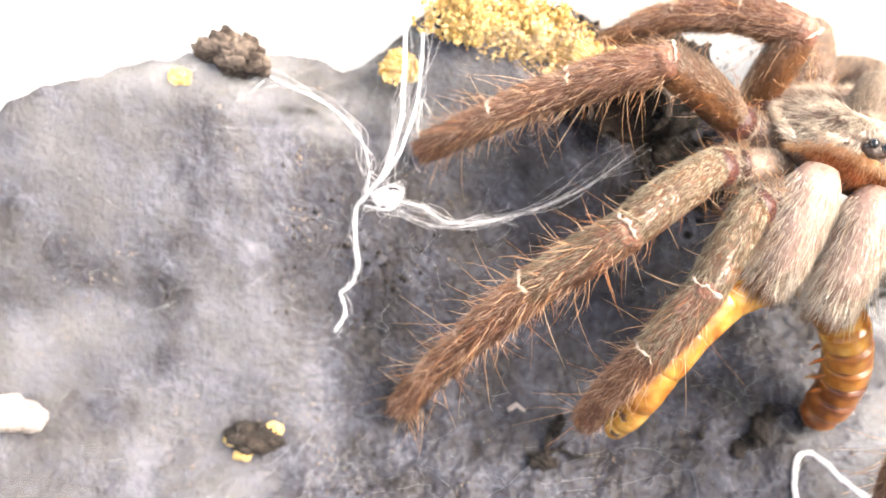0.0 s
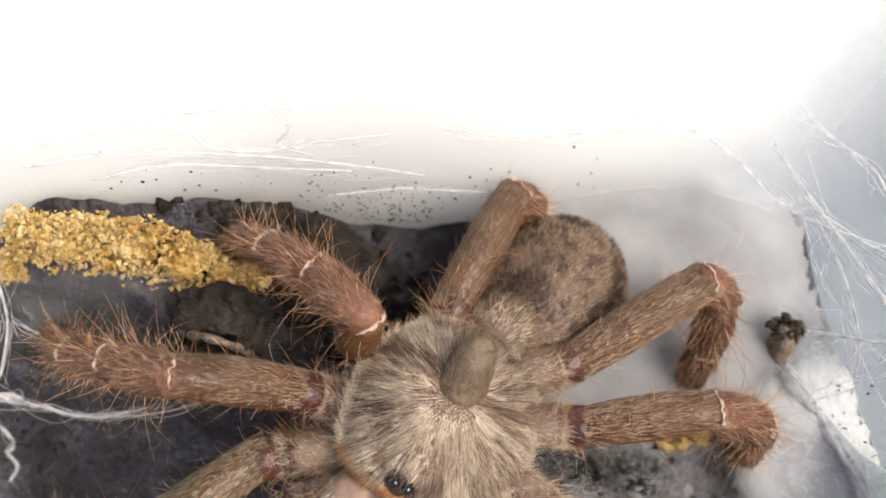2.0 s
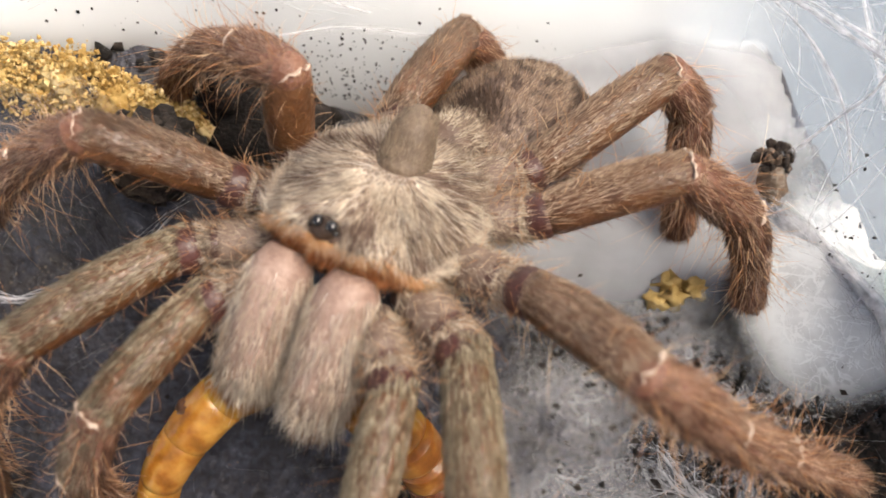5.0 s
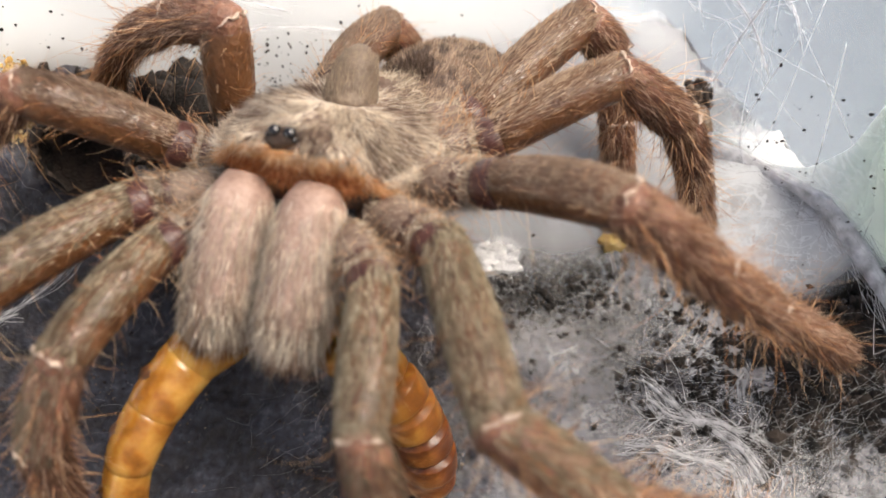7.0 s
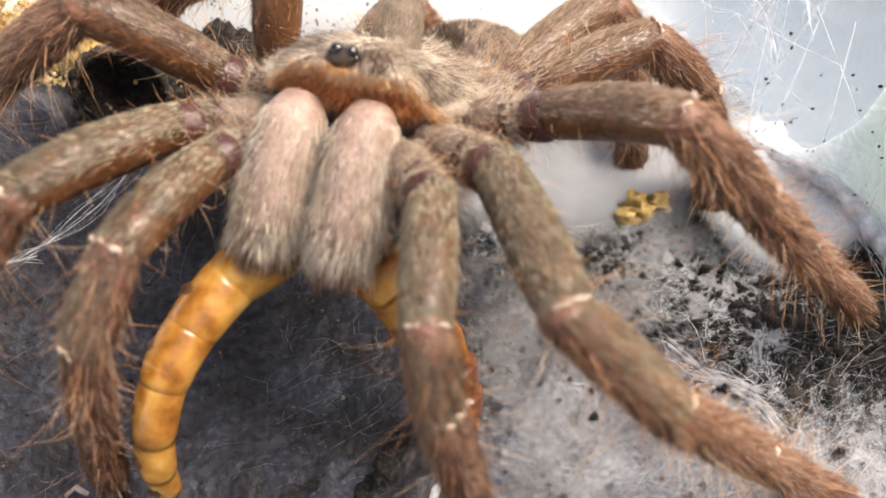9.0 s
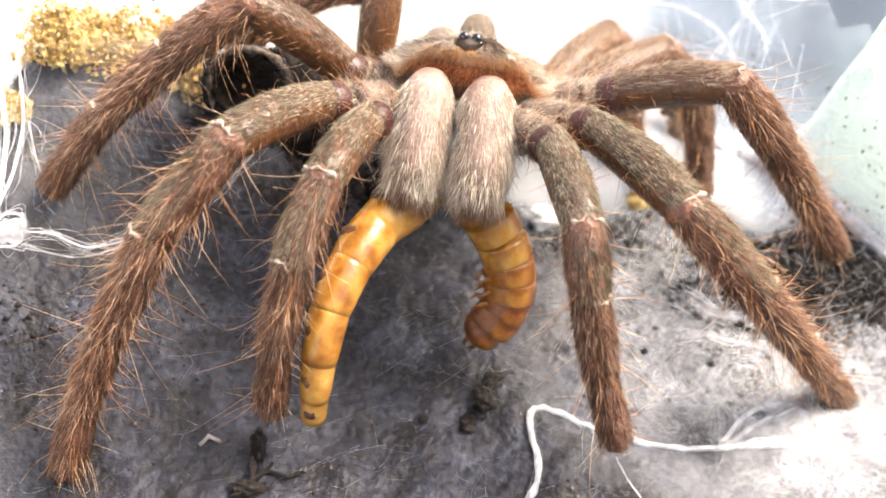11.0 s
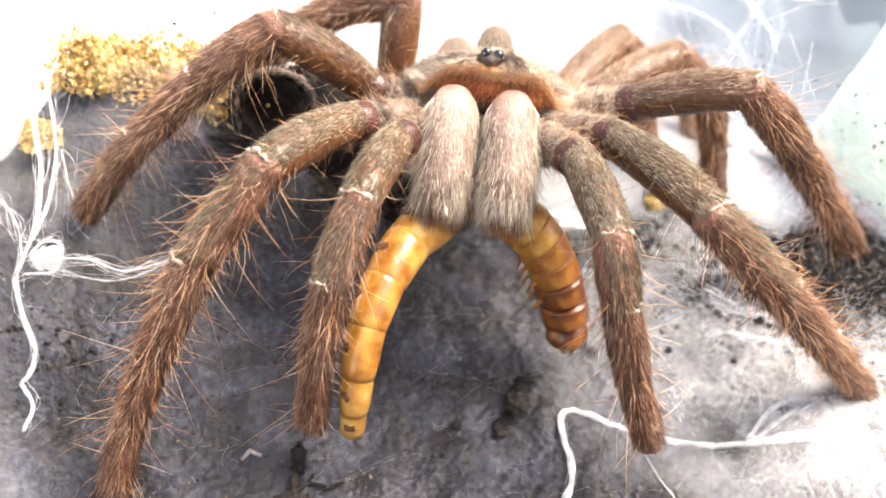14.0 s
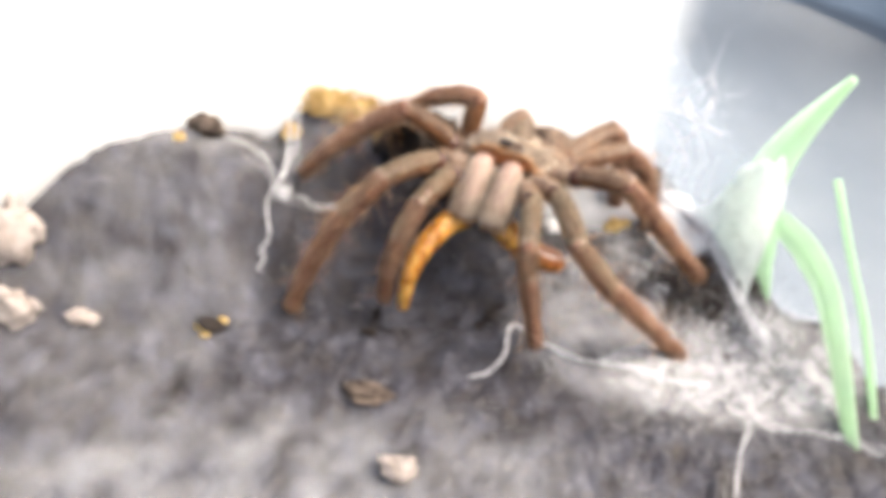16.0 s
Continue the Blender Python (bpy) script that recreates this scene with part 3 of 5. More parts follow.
LEGS = {
    "L1": [(-10.9, 0.9, 20.7), (-19.3, -9.0, 20.1), (-24.8, -9.8, 12.8), (-28.4, -9.6, 4.6), (-31.0, -9.2, -2.6), (-32.6, -9.0, -8.6)],
    "L2": [(-8.9, 6.4, 21.8), (-17.8, 3.8, 27.8), (-24.0, 4.9, 23.1), (-29.6, 6.0, 17.6), (-32.6, 7.2, 13.6), (-35.2, 9.0, 9.6)],
    "L3": [(-6.0, 11.4, 21.3), (-5.2, 11.3, 29.0), (-9.8, 14.1, 28.0), (-14.4, 16.4, 25.4), (-17.5, 18.0, 22.0), (-19.5, 19.0, 18.0)],
    "L4": [(1.0, 16.6, 20.8), (4.3, 29.0, 19.8), (6.4, 30.0, 15.8), (6.0, 29.5, 11.0), (5.0, 29.0, 8.5), (4.0, 28.5, 7.5)],
}
LEGS |= {
    "R1": [(10.5, -4.0, 20.4), (13.9, -17.0, 18.2), (20.5, -18.0, 11.9), (28.0, -14.6, 5.0), (33.5, -12.2, -0.3), (38.1, -9.8, -4.6)],
    "R2": [(14.0, 0.6, 22.0), (21.7, -6.4, 25.0), (27.4, -6.0, 19.4), (32.0, -4.4, 14.6), (35.8, -2.8, 11.0), (39.4, -1.2, 7.2)],
    "R3": [(13.7, 9.1, 19.8), (23.6, 11.9, 23.5), (28.7, 13.2, 18.6), (30.5, 13.8, 13.6), (31.2, 13.8, 10.0), (31.8, 13.6, 6.8)],
    "R4": [(12.3, 14.9, 18.1), (21.9, 23.4, 22.7), (24.4, 23.4, 19.4), (25.0, 20.8, 14.0), (25.2, 20.0, 11.0), (25.4, 19.6, 8.2)],
}
LEGS |= {
    "LP": [(-7.9, -2.7, 20.2), (-12.4, -11.9, 18.2), (-14.6, -13.8, 12.6), (-15.8, -12.6, 4.5), (-16.0, -11.6, -1.6)],
    "RP": [(6.4, -6.9, 19.8), (6.2, -16.6, 16.6), (7.0, -18.0, 11.6), (9.0, -17.9, 4.8), (10.8, -19.0, -0.9)],
}
HIPS = {"L1": (-4.2, 3.2, 20.0), "L2": (-3.4, 6.6, 19.8), "L3": (-1.6, 10.0, 19.6), "L4": (1.6, 12.6, 19.4), "R1": (5.6, 0.8, 19.8), "R2": (7.6, 4.0, 19.8), "R3": (8.2, 8.4, 19.4), "R4": (7.4, 12.0, 19.2), "LP": (-3.2, 0.0, 20.2), "RP": (3.6, -2.0, 20.0)}
WORDS = {"1": "first", "2": "second", "3": "third", "4": "hind"}
for i, (key, js) in enumerate(LEGS.items()):
    if key[1] == "P":
        build_leg("palp", "short leg-like feeler beside the jaws", js, 0.92, 40 + i, HIPS[key], hairy=False)
    else:
        build_leg("leg", f"hairy {WORDS[key[1]]} leg with pale joint rings", js, 1.0 if key[1] != "4" else 1.05, 40 + i, HIPS[key], key[1] == "1")

# body frame: forward, side, up
FWD, SIDE = V((-0.22, -0.96, 0.2)).normalized(), V((0.966, -0.24, -0.1)).normalized()
UPV = SIDE.cross(FWD).normalized() * -1
if UPV.z < 0:
    UPV = -UPV
CARA_C = V((2.3, 6.9, 21.4))


def on_body(s, f, u):
    return CARA_C + SIDE * s + FWD * f + UPV * u


def cara_h(s, f):
    """Dome height of the carapace over its rim at side s and forward f, -1 to 1 each."""
    r = min(1.0, math.hypot(s, f))
    dome = 3.3 * (1 - r**2.6)
    head = 1.2 * math.exp(-((s / 0.45) ** 2) - ((f - 0.55) / 0.38) ** 2)
    pit = -0.9 * math.exp(-((s / 0.3) ** 2) - ((f + 0.2) / 0.25) ** 2)
    groove = -0.22 * abs(math.sin(4 * math.atan2(s, f + 0.1))) * smooth(0.15, 0.6, r) * (1 - smooth(0.85, 1, r))
    lift = 2.7 * smooth(0.45, 0.95, f) * (1 - smooth(0.5, 0.95, abs(s)))
    return dome + head * (1 - r**6) + pit + groove + lift


def build_carapace():
    bm = bmesh.new()
    rings, sides = 16, 56
    top = bm.verts.new(on_body(0, 0, cara_h(0, 0)) * MM)
    grid = []

    def outline(a):
        c, s = math.sin(a), math.cos(a)
        if s > 0:
            k = (abs(c) ** 2.7 + abs(s) ** 2.7) ** (-1 / 2.7)
            return c * 7.6 * k * (1 - 0.09 * s * k), s * 8.3 * k
        return c * 7.6, s * 9.0

    for r in range(1, rings + 1):
        q = r / rings
        row = []
        for k in range(sides):
            a = 2 * math.pi * k / sides
            x, y = outline(a)
            sq = 1
            row.append(bm.verts.new(on_body(x * q * sq, y * q * sq, cara_h(math.sin(a) * q, math.cos(a) * q)) * MM))
        grid.append(row)
    under = [bm.verts.new(on_body(outline(2 * math.pi * k / sides)[0] * 0.86, outline(2 * math.pi * k / sides)[1] * 0.86, -1.6) * MM) for k in range(sides)]
    for k in range(sides):
        bm.faces.new((top, grid[0][k], grid[0][(k + 1) % sides]))
    for a, b in zip(grid + [under][:0], grid[1:]):
        for k in range(sides):
            bm.faces.new((a[k], b[k], b[(k + 1) % sides], a[(k + 1) % sides]))
    for k in range(sides):
        bm.faces.new((grid[-1][k], under[k], under[(k + 1) % sides], grid[-1][(k + 1) % sides]))
    bm.faces.new(under)
    bmesh.ops.recalc_face_normals(bm, faces=bm.faces)
    cara = part("carapace", bm, M_CARA, spider, "domed tan carapace with radiating hair")
    rng = np.random.default_rng(3)
    coats = {"pale": ([], [], []), "brown": ([], [], [])}
    pit = V(on_body(0.3, -1.2, 3.2))
    mask = [V((0.5, 0.3, 26.2)) + SIDE * sx * 1.7 - FWD * 1.3 for sx in (-1, 1)]
    for _ in range(19000):
        a, q = rng.random() * 6.283, math.sqrt(rng.random())
        x, y = outline(a)
        p = on_body(x * q, y * q, cara_h(math.sin(a) * q, math.cos(a) * q))
        d = (p - pit)
        d -= UPV * d.dot(UPV)
        reach = d.length
        d = d.normalized() if d.length > 0.01 else FWD
        lock = V((noise.noise(p / 1.1), noise.noise(p / 1.1 + V((9, 0, 0))), noise.noise(p / 1.1 + V((0, 7, 0)))))
        d = d + lock * 0.26 + UPV * (0.03 - 0.5 * q**4)
        front = smooth(0.62, 0.9, math.cos(a)) * smooth(0.75, 1.0, q)
        ring = math.atan2(d.dot(SIDE), d.dot(FWD))
        streak = 0.75 * noise.noise(V((math.cos(ring) * 11, math.sin(ring) * 11, reach * 0.22))) + 0.45 * noise.noise(p / 0.7) + 0.14 * rng.normal()
        streak += 0.42 * math.exp(-((x * q / 2.6) ** 2) - ((y * q - 1.5) / 2.6) ** 2) + 0.5 * smooth(0.86, 1.0, q) * (1 - smooth(0.2, 0.7, math.cos(a)))
        streak += 0.35 * smooth(0.6, 0.9, math.cos(a)) * smooth(0.5, 0.8, q)
        streak -= 0.8 * sum(math.exp(-(((p - e).length / 1.1) ** 2)) for e in mask)
        if (p - V((0.5, 0.3, 26.2))).length < 1.25:
            continue
        roots, dirs, lens = coats["pale" if streak > 0.0 else "brown"]
        roots.append(p)
        dirs.append(d)
        lens.append(rng.uniform(0.9, 2.2) * (1 - 0.3 * front) * (1 - 0.68 * smooth(0.8, 1.0, q) * (1 - 0.7 * front)))
    for (roots, dirs, lens), m in ((coats["pale"], M_H_CREAM), (coats["brown"], M_H_CARA)):
        hairs("fuzz", roots, dirs, lens, 0.03, m, cara, 0.02, 0.1, 4, 2, 0.12)
    # pale margin
    roots, dirs, lens = [], [], []
    for _ in range(5200):
        a = rng.uniform(0.85, 5.43)
        x, y = outline(a)
        edge = rng.normal(0.985, 0.025)
        p = on_body(x * edge, y * edge, 0.45 + rng.normal(0, 0.15))
        roots.append(p)
        turn = math.copysign(1.0, math.sin(a))
        dirs.append((SIDE * math.sin(a) + FWD * math.cos(a)) * 0.25 + (SIDE * math.cos(a) - FWD * math.sin(a)) * turn * 0.9 + UPV * 0.16)
        lens.append(rng.uniform(0.6, 1.5))
    hairs("fringe", roots, dirs, lens, 0.03, M_H_CREAM, cara, 0.15, 0.28, 5, 2, 0.25)
    # orange lip above the jaws: a sloping band under the front rim
    bm = bmesh.new()
    steps, cols = 40, []
    span = [-0.95 + 1.9 * k / steps for k in range(steps + 1)]

    def lip(a, v):
        x, y = outline(a)
        rim = cara_h(math.sin(a), math.cos(a))
        out = 0.96 + 0.05 * v
        return on_body(x * out, y * out, rim - 0.05 - (0.5 + 0.2 * rim * math.cos(a)) * v)

    for a in span:
        cols.append([bm.verts.new(lip(a, v / 6) * MM) for v in range(7)])
    for c, d in zip(cols, cols[1:]):
        for i in range(6):
            bm.faces.new((c[i], c[i + 1], d[i + 1], d[i]))
    bmesh.ops.recalc_face_normals(bm, faces=bm.faces)
    bmesh.ops.solidify(bm, geom=bm.faces[:], thickness=0.0003)
    part("clypeus", bm, M_LIP, cara, "orange-red lip over the jaws")
    sets = {"light": ([], [], []), "deep": ([], [], [])}
    for _ in range(4600):
        a, v = rng.uniform(-0.95, 0.95), rng.random() ** 1.5
        roots, dirs, lens = sets["light" if v + rng.normal(0, 0.2) < 0.7 else "deep"]
        roots.append(lip(a, v) + (FWD * math.cos(a) + SIDE * math.sin(a)) * 0.02)
        tuft = noise.noise(V((a * 16, v * 2, 1)))
        dirs.append((FWD * math.cos(a) + SIDE * math.sin(a + 0.5 * tuft)) * (1.0 - 0.4 * v) - UPV * (0.12 + 0.75 * v + 0.25 * tuft))
        lens.append(rng.uniform(0.3, 0.75) * (1.7 - 1.2 * v) * (1 + 0.7 * tuft))
    hairs("orange_hair", *sets["light"], 0.03, M_ORANGE, cara, 0.12, 0.34, 6)
    hairs("red_hair", *sets["deep"], 0.026, M_RED, cara, 0.12, 0.34, 7)
    bm = bmesh.new()
    blob(bm, (-0.6, -1.2, 17.4), (0.9, 1.2, 3.2), 2, 0.2, seg=14)
    part("mouth_tuft", bm, M_LIP, cara, "red-brown tuft between the jaws")
    bm = bmesh.new()
    turn = Matrix((SIDE, FWD, UPV)).transposed()
    blob(bm, on_body(0, 6.3, 0.9), (5.2, 1.7, 1.5), 5, 0.05, seg=24, turn=turn)
    part("face_membrane", bm, M_LIP, cara, "orange-red skin behind the jaws")
    roots, dirs, lens = [], [], []
    for _ in range(2600):
        q = V(rng.normal(0, 1, 3))
        q.normalize()
        q.y = abs(q.y)
        roots.append(on_body(0, 6.3, 0.9) + turn @ V((q.x * 5.2, q.y * 1.7, q.z * 1.5)))
        dirs.append(FWD * 0.6 - UPV * 0.6 + SIDE * q.x * 0.5)
        lens.append(rng.uniform(0.3, 0.9))
    hairs("red_hair", roots, dirs, lens, 0.028, M_RED, cara, 0.1, 0.3, 17)
    # eyes on their hillock
    e = V((0.5, 0.3, 26.2)) + UPV * 0.3
    bm = bmesh.new()
    blob(bm, e - UPV * 0.45, (1.15, 0.95, 0.75), 1, 0.1, seg=18)
    part("eye_hillock", bm, M_MOUND, cara, "dark raised mound bearing the eyes")
    for dx, dy, dz, r in ((-0.52, -0.35, 0.1, 0.46), (0.52, -0.35, 0.1, 0.46), (-0.9, -0.45, -0.25, 0.22), (0.9, -0.45, -0.25, 0.22), (-0.8, 0.4, -0.1, 0.2), (0.8, 0.4, -0.1, 0.2)):
        bm = bmesh.new()
        blob(bm, e + SIDE * dx + FWD * -dy + UPV * dz, (r, r, r), 0, 0.0, seg=14)
        part("eye", bm, M_EYE, cara, "glossy black eye")
    # horn
    h0, h1 = V((3.2, 8.9, 22.4)), V((4.3, 12.9, 26.0))
    bm = bmesh.new()
    rad = [2.25, 2.1, 1.95, 1.8, 1.62, 1.38, 1.02, 0.62, 0.22]
    ss = [0, 0.15, 0.3, 0.45, 0.6, 0.75, 0.88, 0.97, 1.0]
    tube(bm, [h0.lerp(h1, s) + UPV * 0.5 * math.sin(math.pi * s) for s in ss], rad, 18)
    horn = part("horn", bm, M_HORN, cara, "blunt backward-leaning horn covered in short hair")
    ro, out, d = around(h0, h0.lerp(h1, 0.84), 2.2, 1.3, 5200, rng, 0.4, 0.06)
    hairs("fuzz", ro, out * 0.1 + d * 0.95, rng.uniform(0.4, 0.8, 5200), 0.026, M_H_HORN, cara, 0.02, 0.1, 8, 1, 0.06)


build_carapace()


def build_jaw(label, top, bottom, seed):
    """A stout, bulging jaw that curves forward and down."""
    rng = np.random.default_rng(seed)
    top, bottom = V(top), V(bottom)
    d = (bottom - top)
    fw = FWD * 1.0
    top = top - d * 0.04
    pts, rad = [], []
    n = 12
    for i in range(n):
        s = i / (n - 1)
        p = top + d * s + fw * 1.0 * math.sin(math.pi * min(1, s * 0.9 + 0.1)) * 0.9
        r = 2.36 * (1 - abs(2 * s - 0.9) ** 4 * 0.42)
        if i == n - 1:
            r = 1.2
        if i == 0:
            r = 1.5
        pts.append(p)
        rad.append(r)
    bm = bmesh.new()
    tube(bm, pts, rad, 18, 1.08, up=FWD)
    jaw = part("jaw", bm, M_JAW, spider, label)
    L = d.length
    coats = {"base": ([], [], []), "strand": ([], [], []), "dark": ([], [], []), "tip": ([], [], [])}
    for m in range(9000):
        s = rng.random() ** 1.1
        i = min(n - 2, int(s * (n - 1)))
        p = pts[i].lerp(pts[i + 1], s * (n - 1) - i)
        r = rad[i] + (rad[i + 1] - rad[i]) * (s * (n - 1) - i)
        a = rng.random() * 6.283
        along = (pts[i + 1] - pts[i]).normalized()
        u = SIDE - along * SIDE.dot(along)
        u.normalize()
        w = along.cross(u)
        o = u * math.cos(a) + w * math.sin(a)
        lock = noise.noise(V((math.cos(a) * 4.5, math.sin(a) * 4.5, s * 1.6 + seed))) + 0.5 * noise.noise(V((math.cos(a) * 9, math.sin(a) * 9, s * 4 + seed))) + 0.12 * rng.normal()
        strand = m % 4 == 0 and s < 0.9
        kind = "strand" if strand else "tip" if s > 0.86 + 0.12 * rng.random() else "base" if lock > -0.2 else "dark"
        roots, dirs, lens = coats[kind]
        roots.append(p + o * r * 0.98)
        dirs.append(along + o * (0.26 if strand else 0.09) + u * 0.25 * noise.noise(p / 1.2))
        lens.append(min(rng.uniform(1.4, 2.8) if strand else rng.uniform(0.8, 1.8), max(1.1 if strand else 0.6, (1.15 - s) * L)))
    for (roots, dirs, lens), nm, m, w in ((coats["base"], "fuzz", M_H_PINK, 0.032), (coats["strand"], "long_fuzz", M_H_CREAM, 0.03), (coats["dark"], "dark_fuzz", M_H_SHAG, 0.028), (coats["tip"], "tip_fuzz", M_H_TUFT, 0.028)):
        hairs(nm, roots, dirs, lens, w, m, jaw, 0.01, 0.1, seed + 1, 2, 0.1)
    bm = bmesh.new()
    blob(bm, top + d * 0.04 + fw * 1.2, (1.3, 1.0, 0.8), seed, 0.1, seg=14)
    part("jaw_base", bm, M_MAROON, jaw, "bare mauve knob at the jaw's root")
    tip = pts[-1]
    bm = bmesh.new()
    tube(bm, [tip + V((0, 1.6, 1.2)), tip + V((0, 2.0, 0.2)), tip + V((0, 2.6, -0.6)), tip + V((0, 3.2, -1.0))], [0.6, 0.5, 0.35, 0.08], 10)
    part("fang", bm, M_EYE, jaw, "black curved fang")
    return jaw


build_jaw("stout pinkish-tan haired jaw", (-2.5, 0.6, 22.5), (-5.1, -6.4, 14.0), 70)
build_jaw("stout pinkish-tan haired jaw", (2.4, -0.6, 22.3), (0.2, -8.0, 13.8), 72)


def build_abdomen():
    bm = bmesh.new()
    c = V((9.5, 21.9, 15.2))
    turn = Matrix.Rotation(radians(-24), 3, "Z")
    blob(bm, c, (6.7, 8.3, 5.3), 4, 0.03, 1.0, 28, turn)
    ab = part("abdomen", bm, M_CARA, spider, "egg-shaped mottled brown hairy abdomen")
    bm = bmesh.new()
    tube(bm, [(4.6, 14.8, 19.6), (5.4, 16.6, 18.8), (6.6, 18.4, 17.6)], [2.6, 2.2, 3.0], 16)
    waist = part("waist", bm, M_CARA, spider, "hairy pinkish waist")
    rw = np.random.default_rng(19)
    rr, oo, dd = around((4.6, 14.8, 19.8), (6.8, 18.6, 17.6), 2.5, 2.6, 1300, rw)
    hairs("fuzz", rr, oo * 0.5 + dd * 0.8, rw.uniform(0.6, 1.4, 1300), 0.03, M_H_TAN, waist, 0.05, 0.3, 20)
    rng = np.random.default_rng(9)
    n = 22000
    q = rng.normal(0, 1, (n, 3))
    q /= np.linalg.norm(q, axis=1, keepdims=True)
    t = np.array(turn)
    ro = (q * np.array([6.72, 8.32, 5.32])) @ t.T + np.array(c)
    out = q @ t.T
    back = np.array(turn @ V((0, 1, 0.1)))
    ln = rng.uniform(0.35, 0.8, n)
    spots = np.array([noise.noise(V(p) / 1.0) > 0.12 for p in ro])
    patch = np.linalg.norm(ro - np.array([7.2, 19.9, 20.2]), axis=1) < 1.9
    ln = np.where(patch, ln * 2.2, ln)
    for sel, m, k in ((~spots & ~patch, M_H_DUN, 1), (spots & ~patch, M_H_DARK, 2), (patch, M_H_DARK, 3)):
        hairs("fuzz", ro[sel], (out * (0.5 if k < 3 else 0.9) + back * (0.6 if k < 3 else 0.3))[sel], ln[sel], 0.034, m, ab, 0.05, 0.22, 10 + k, 1 if k < 3 else 2, 0.12)


build_abdomen()

# ---- the larva ----
larva = thing("larva", "glossy amber beetle larva gripped in the jaws, its head end squirming", "larva")


def worm_ring(name, a, b, r0, r1, material, parent):
    a, b = V(a), V(b)
    bm = bmesh.new()
    pts = [a.lerp(b, s) for s in (-0.06, 0.05, 0.25, 0.5, 0.75, 0.95, 1.06)]
    k = [0.985, 0.998, 1.0, 1.002, 1.004, 1.002, 0.992]
    tube(bm, pts, [(r0 + (r1 - r0) * s / 6) * k[s] for s in range(7)], 18)
    ob = part(name, bm, material, parent)
    return ob


TAIL = [(-2.4, -3.2, 15.6), (-4.6, -4.5, 13.7), (-7.2, -5.9, 12.2), (-9.6, -8.4, 10.0), (-11.3, -10.6, 7.3), (-12.2, -11.8, 3.6), (-12.5, -11.6, 0.0), (-12.5, -10.6, -3.2)]
tail_pts = spline(TAIL, 1)
tail_curve = spline(TAIL, 6)
for sx in (-0.35, 0.35):
    bm = bmesh.new()
    tube(bm, [V(TAIL[-1]) + V((sx, 0, 0.2)), V(TAIL[-1]) + V((sx, 0.3, -0.4)), V(TAIL[-1]) + V((sx * 1.2, 0.8, -0.8))], [0.22, 0.16, 0.04], 8)
    part("tail_claw", bm, M_EYE, larva, "tiny black tail claw")
for i in range(len(tail_pts) - 1):
    s = i / (len(tail_pts) - 2)
    r = 2.35 * (1 - 0.5 * s**1.3)
    bm = bmesh.new()
    run = tail_curve[6 * i : min(len(tail_curve), 6 * i + 8)]
    swell = [0.972, 0.995, 1.002, 1.006, 1.006, 1.0, 0.975, 0.93][: len(run)]
    tube(bm, run, [(r - 0.012 * r * q) * w for q, w in enumerate(swell)], 20)
    part("body_ring", bm, M_WORM, larva)
    d = (tail_pts[i + 1] - tail_pts[i]).normalized()
    side = d.cross(V((0.35, -0.5, 1))).normalized()
    if side.x > 0:
        side = -side
    side = side * 0.9 + V((0, -0.25, 0.3))
    side = (side - d * side.dot(d)).normalized()
    other = d.cross(side)
    for at, half, w in ((0.55, 0.8, 0.85),) if i else ():
        c = tail_pts[i].lerp(tail_pts[i + 1], at)
        bm = bmesh.new()
        m = 13
        tube(bm, [c + (side * math.cos(g) + other * math.sin(g)) * (r * 1.02 - w * 0.75) + d * 0.12 * noise.noise(V((g * 2, i, at))) for g in np.linspace(-half, half, m)], [w * (0.25 + 0.75 * math.sin(math.pi * (k + 0.5) / m)) for k in range(m)], 8, up=d, jitter=0.3)
        part("band", bm, M_BAND, larva, "dark brown band across the back")

for c, q in (((-2.2, -3.6, 14.6), (2.1, 1.4, 1.2)), ((0.6, -4.6, 13.9), (1.6, 1.3, 1.2))):
    bm = bmesh.new()
    blob(bm, c, q, c[0], 0.4, 2.0, 16)
    part("pulp", bm, M_PULP, larva, "pale wet flesh squeezed out at the bite")

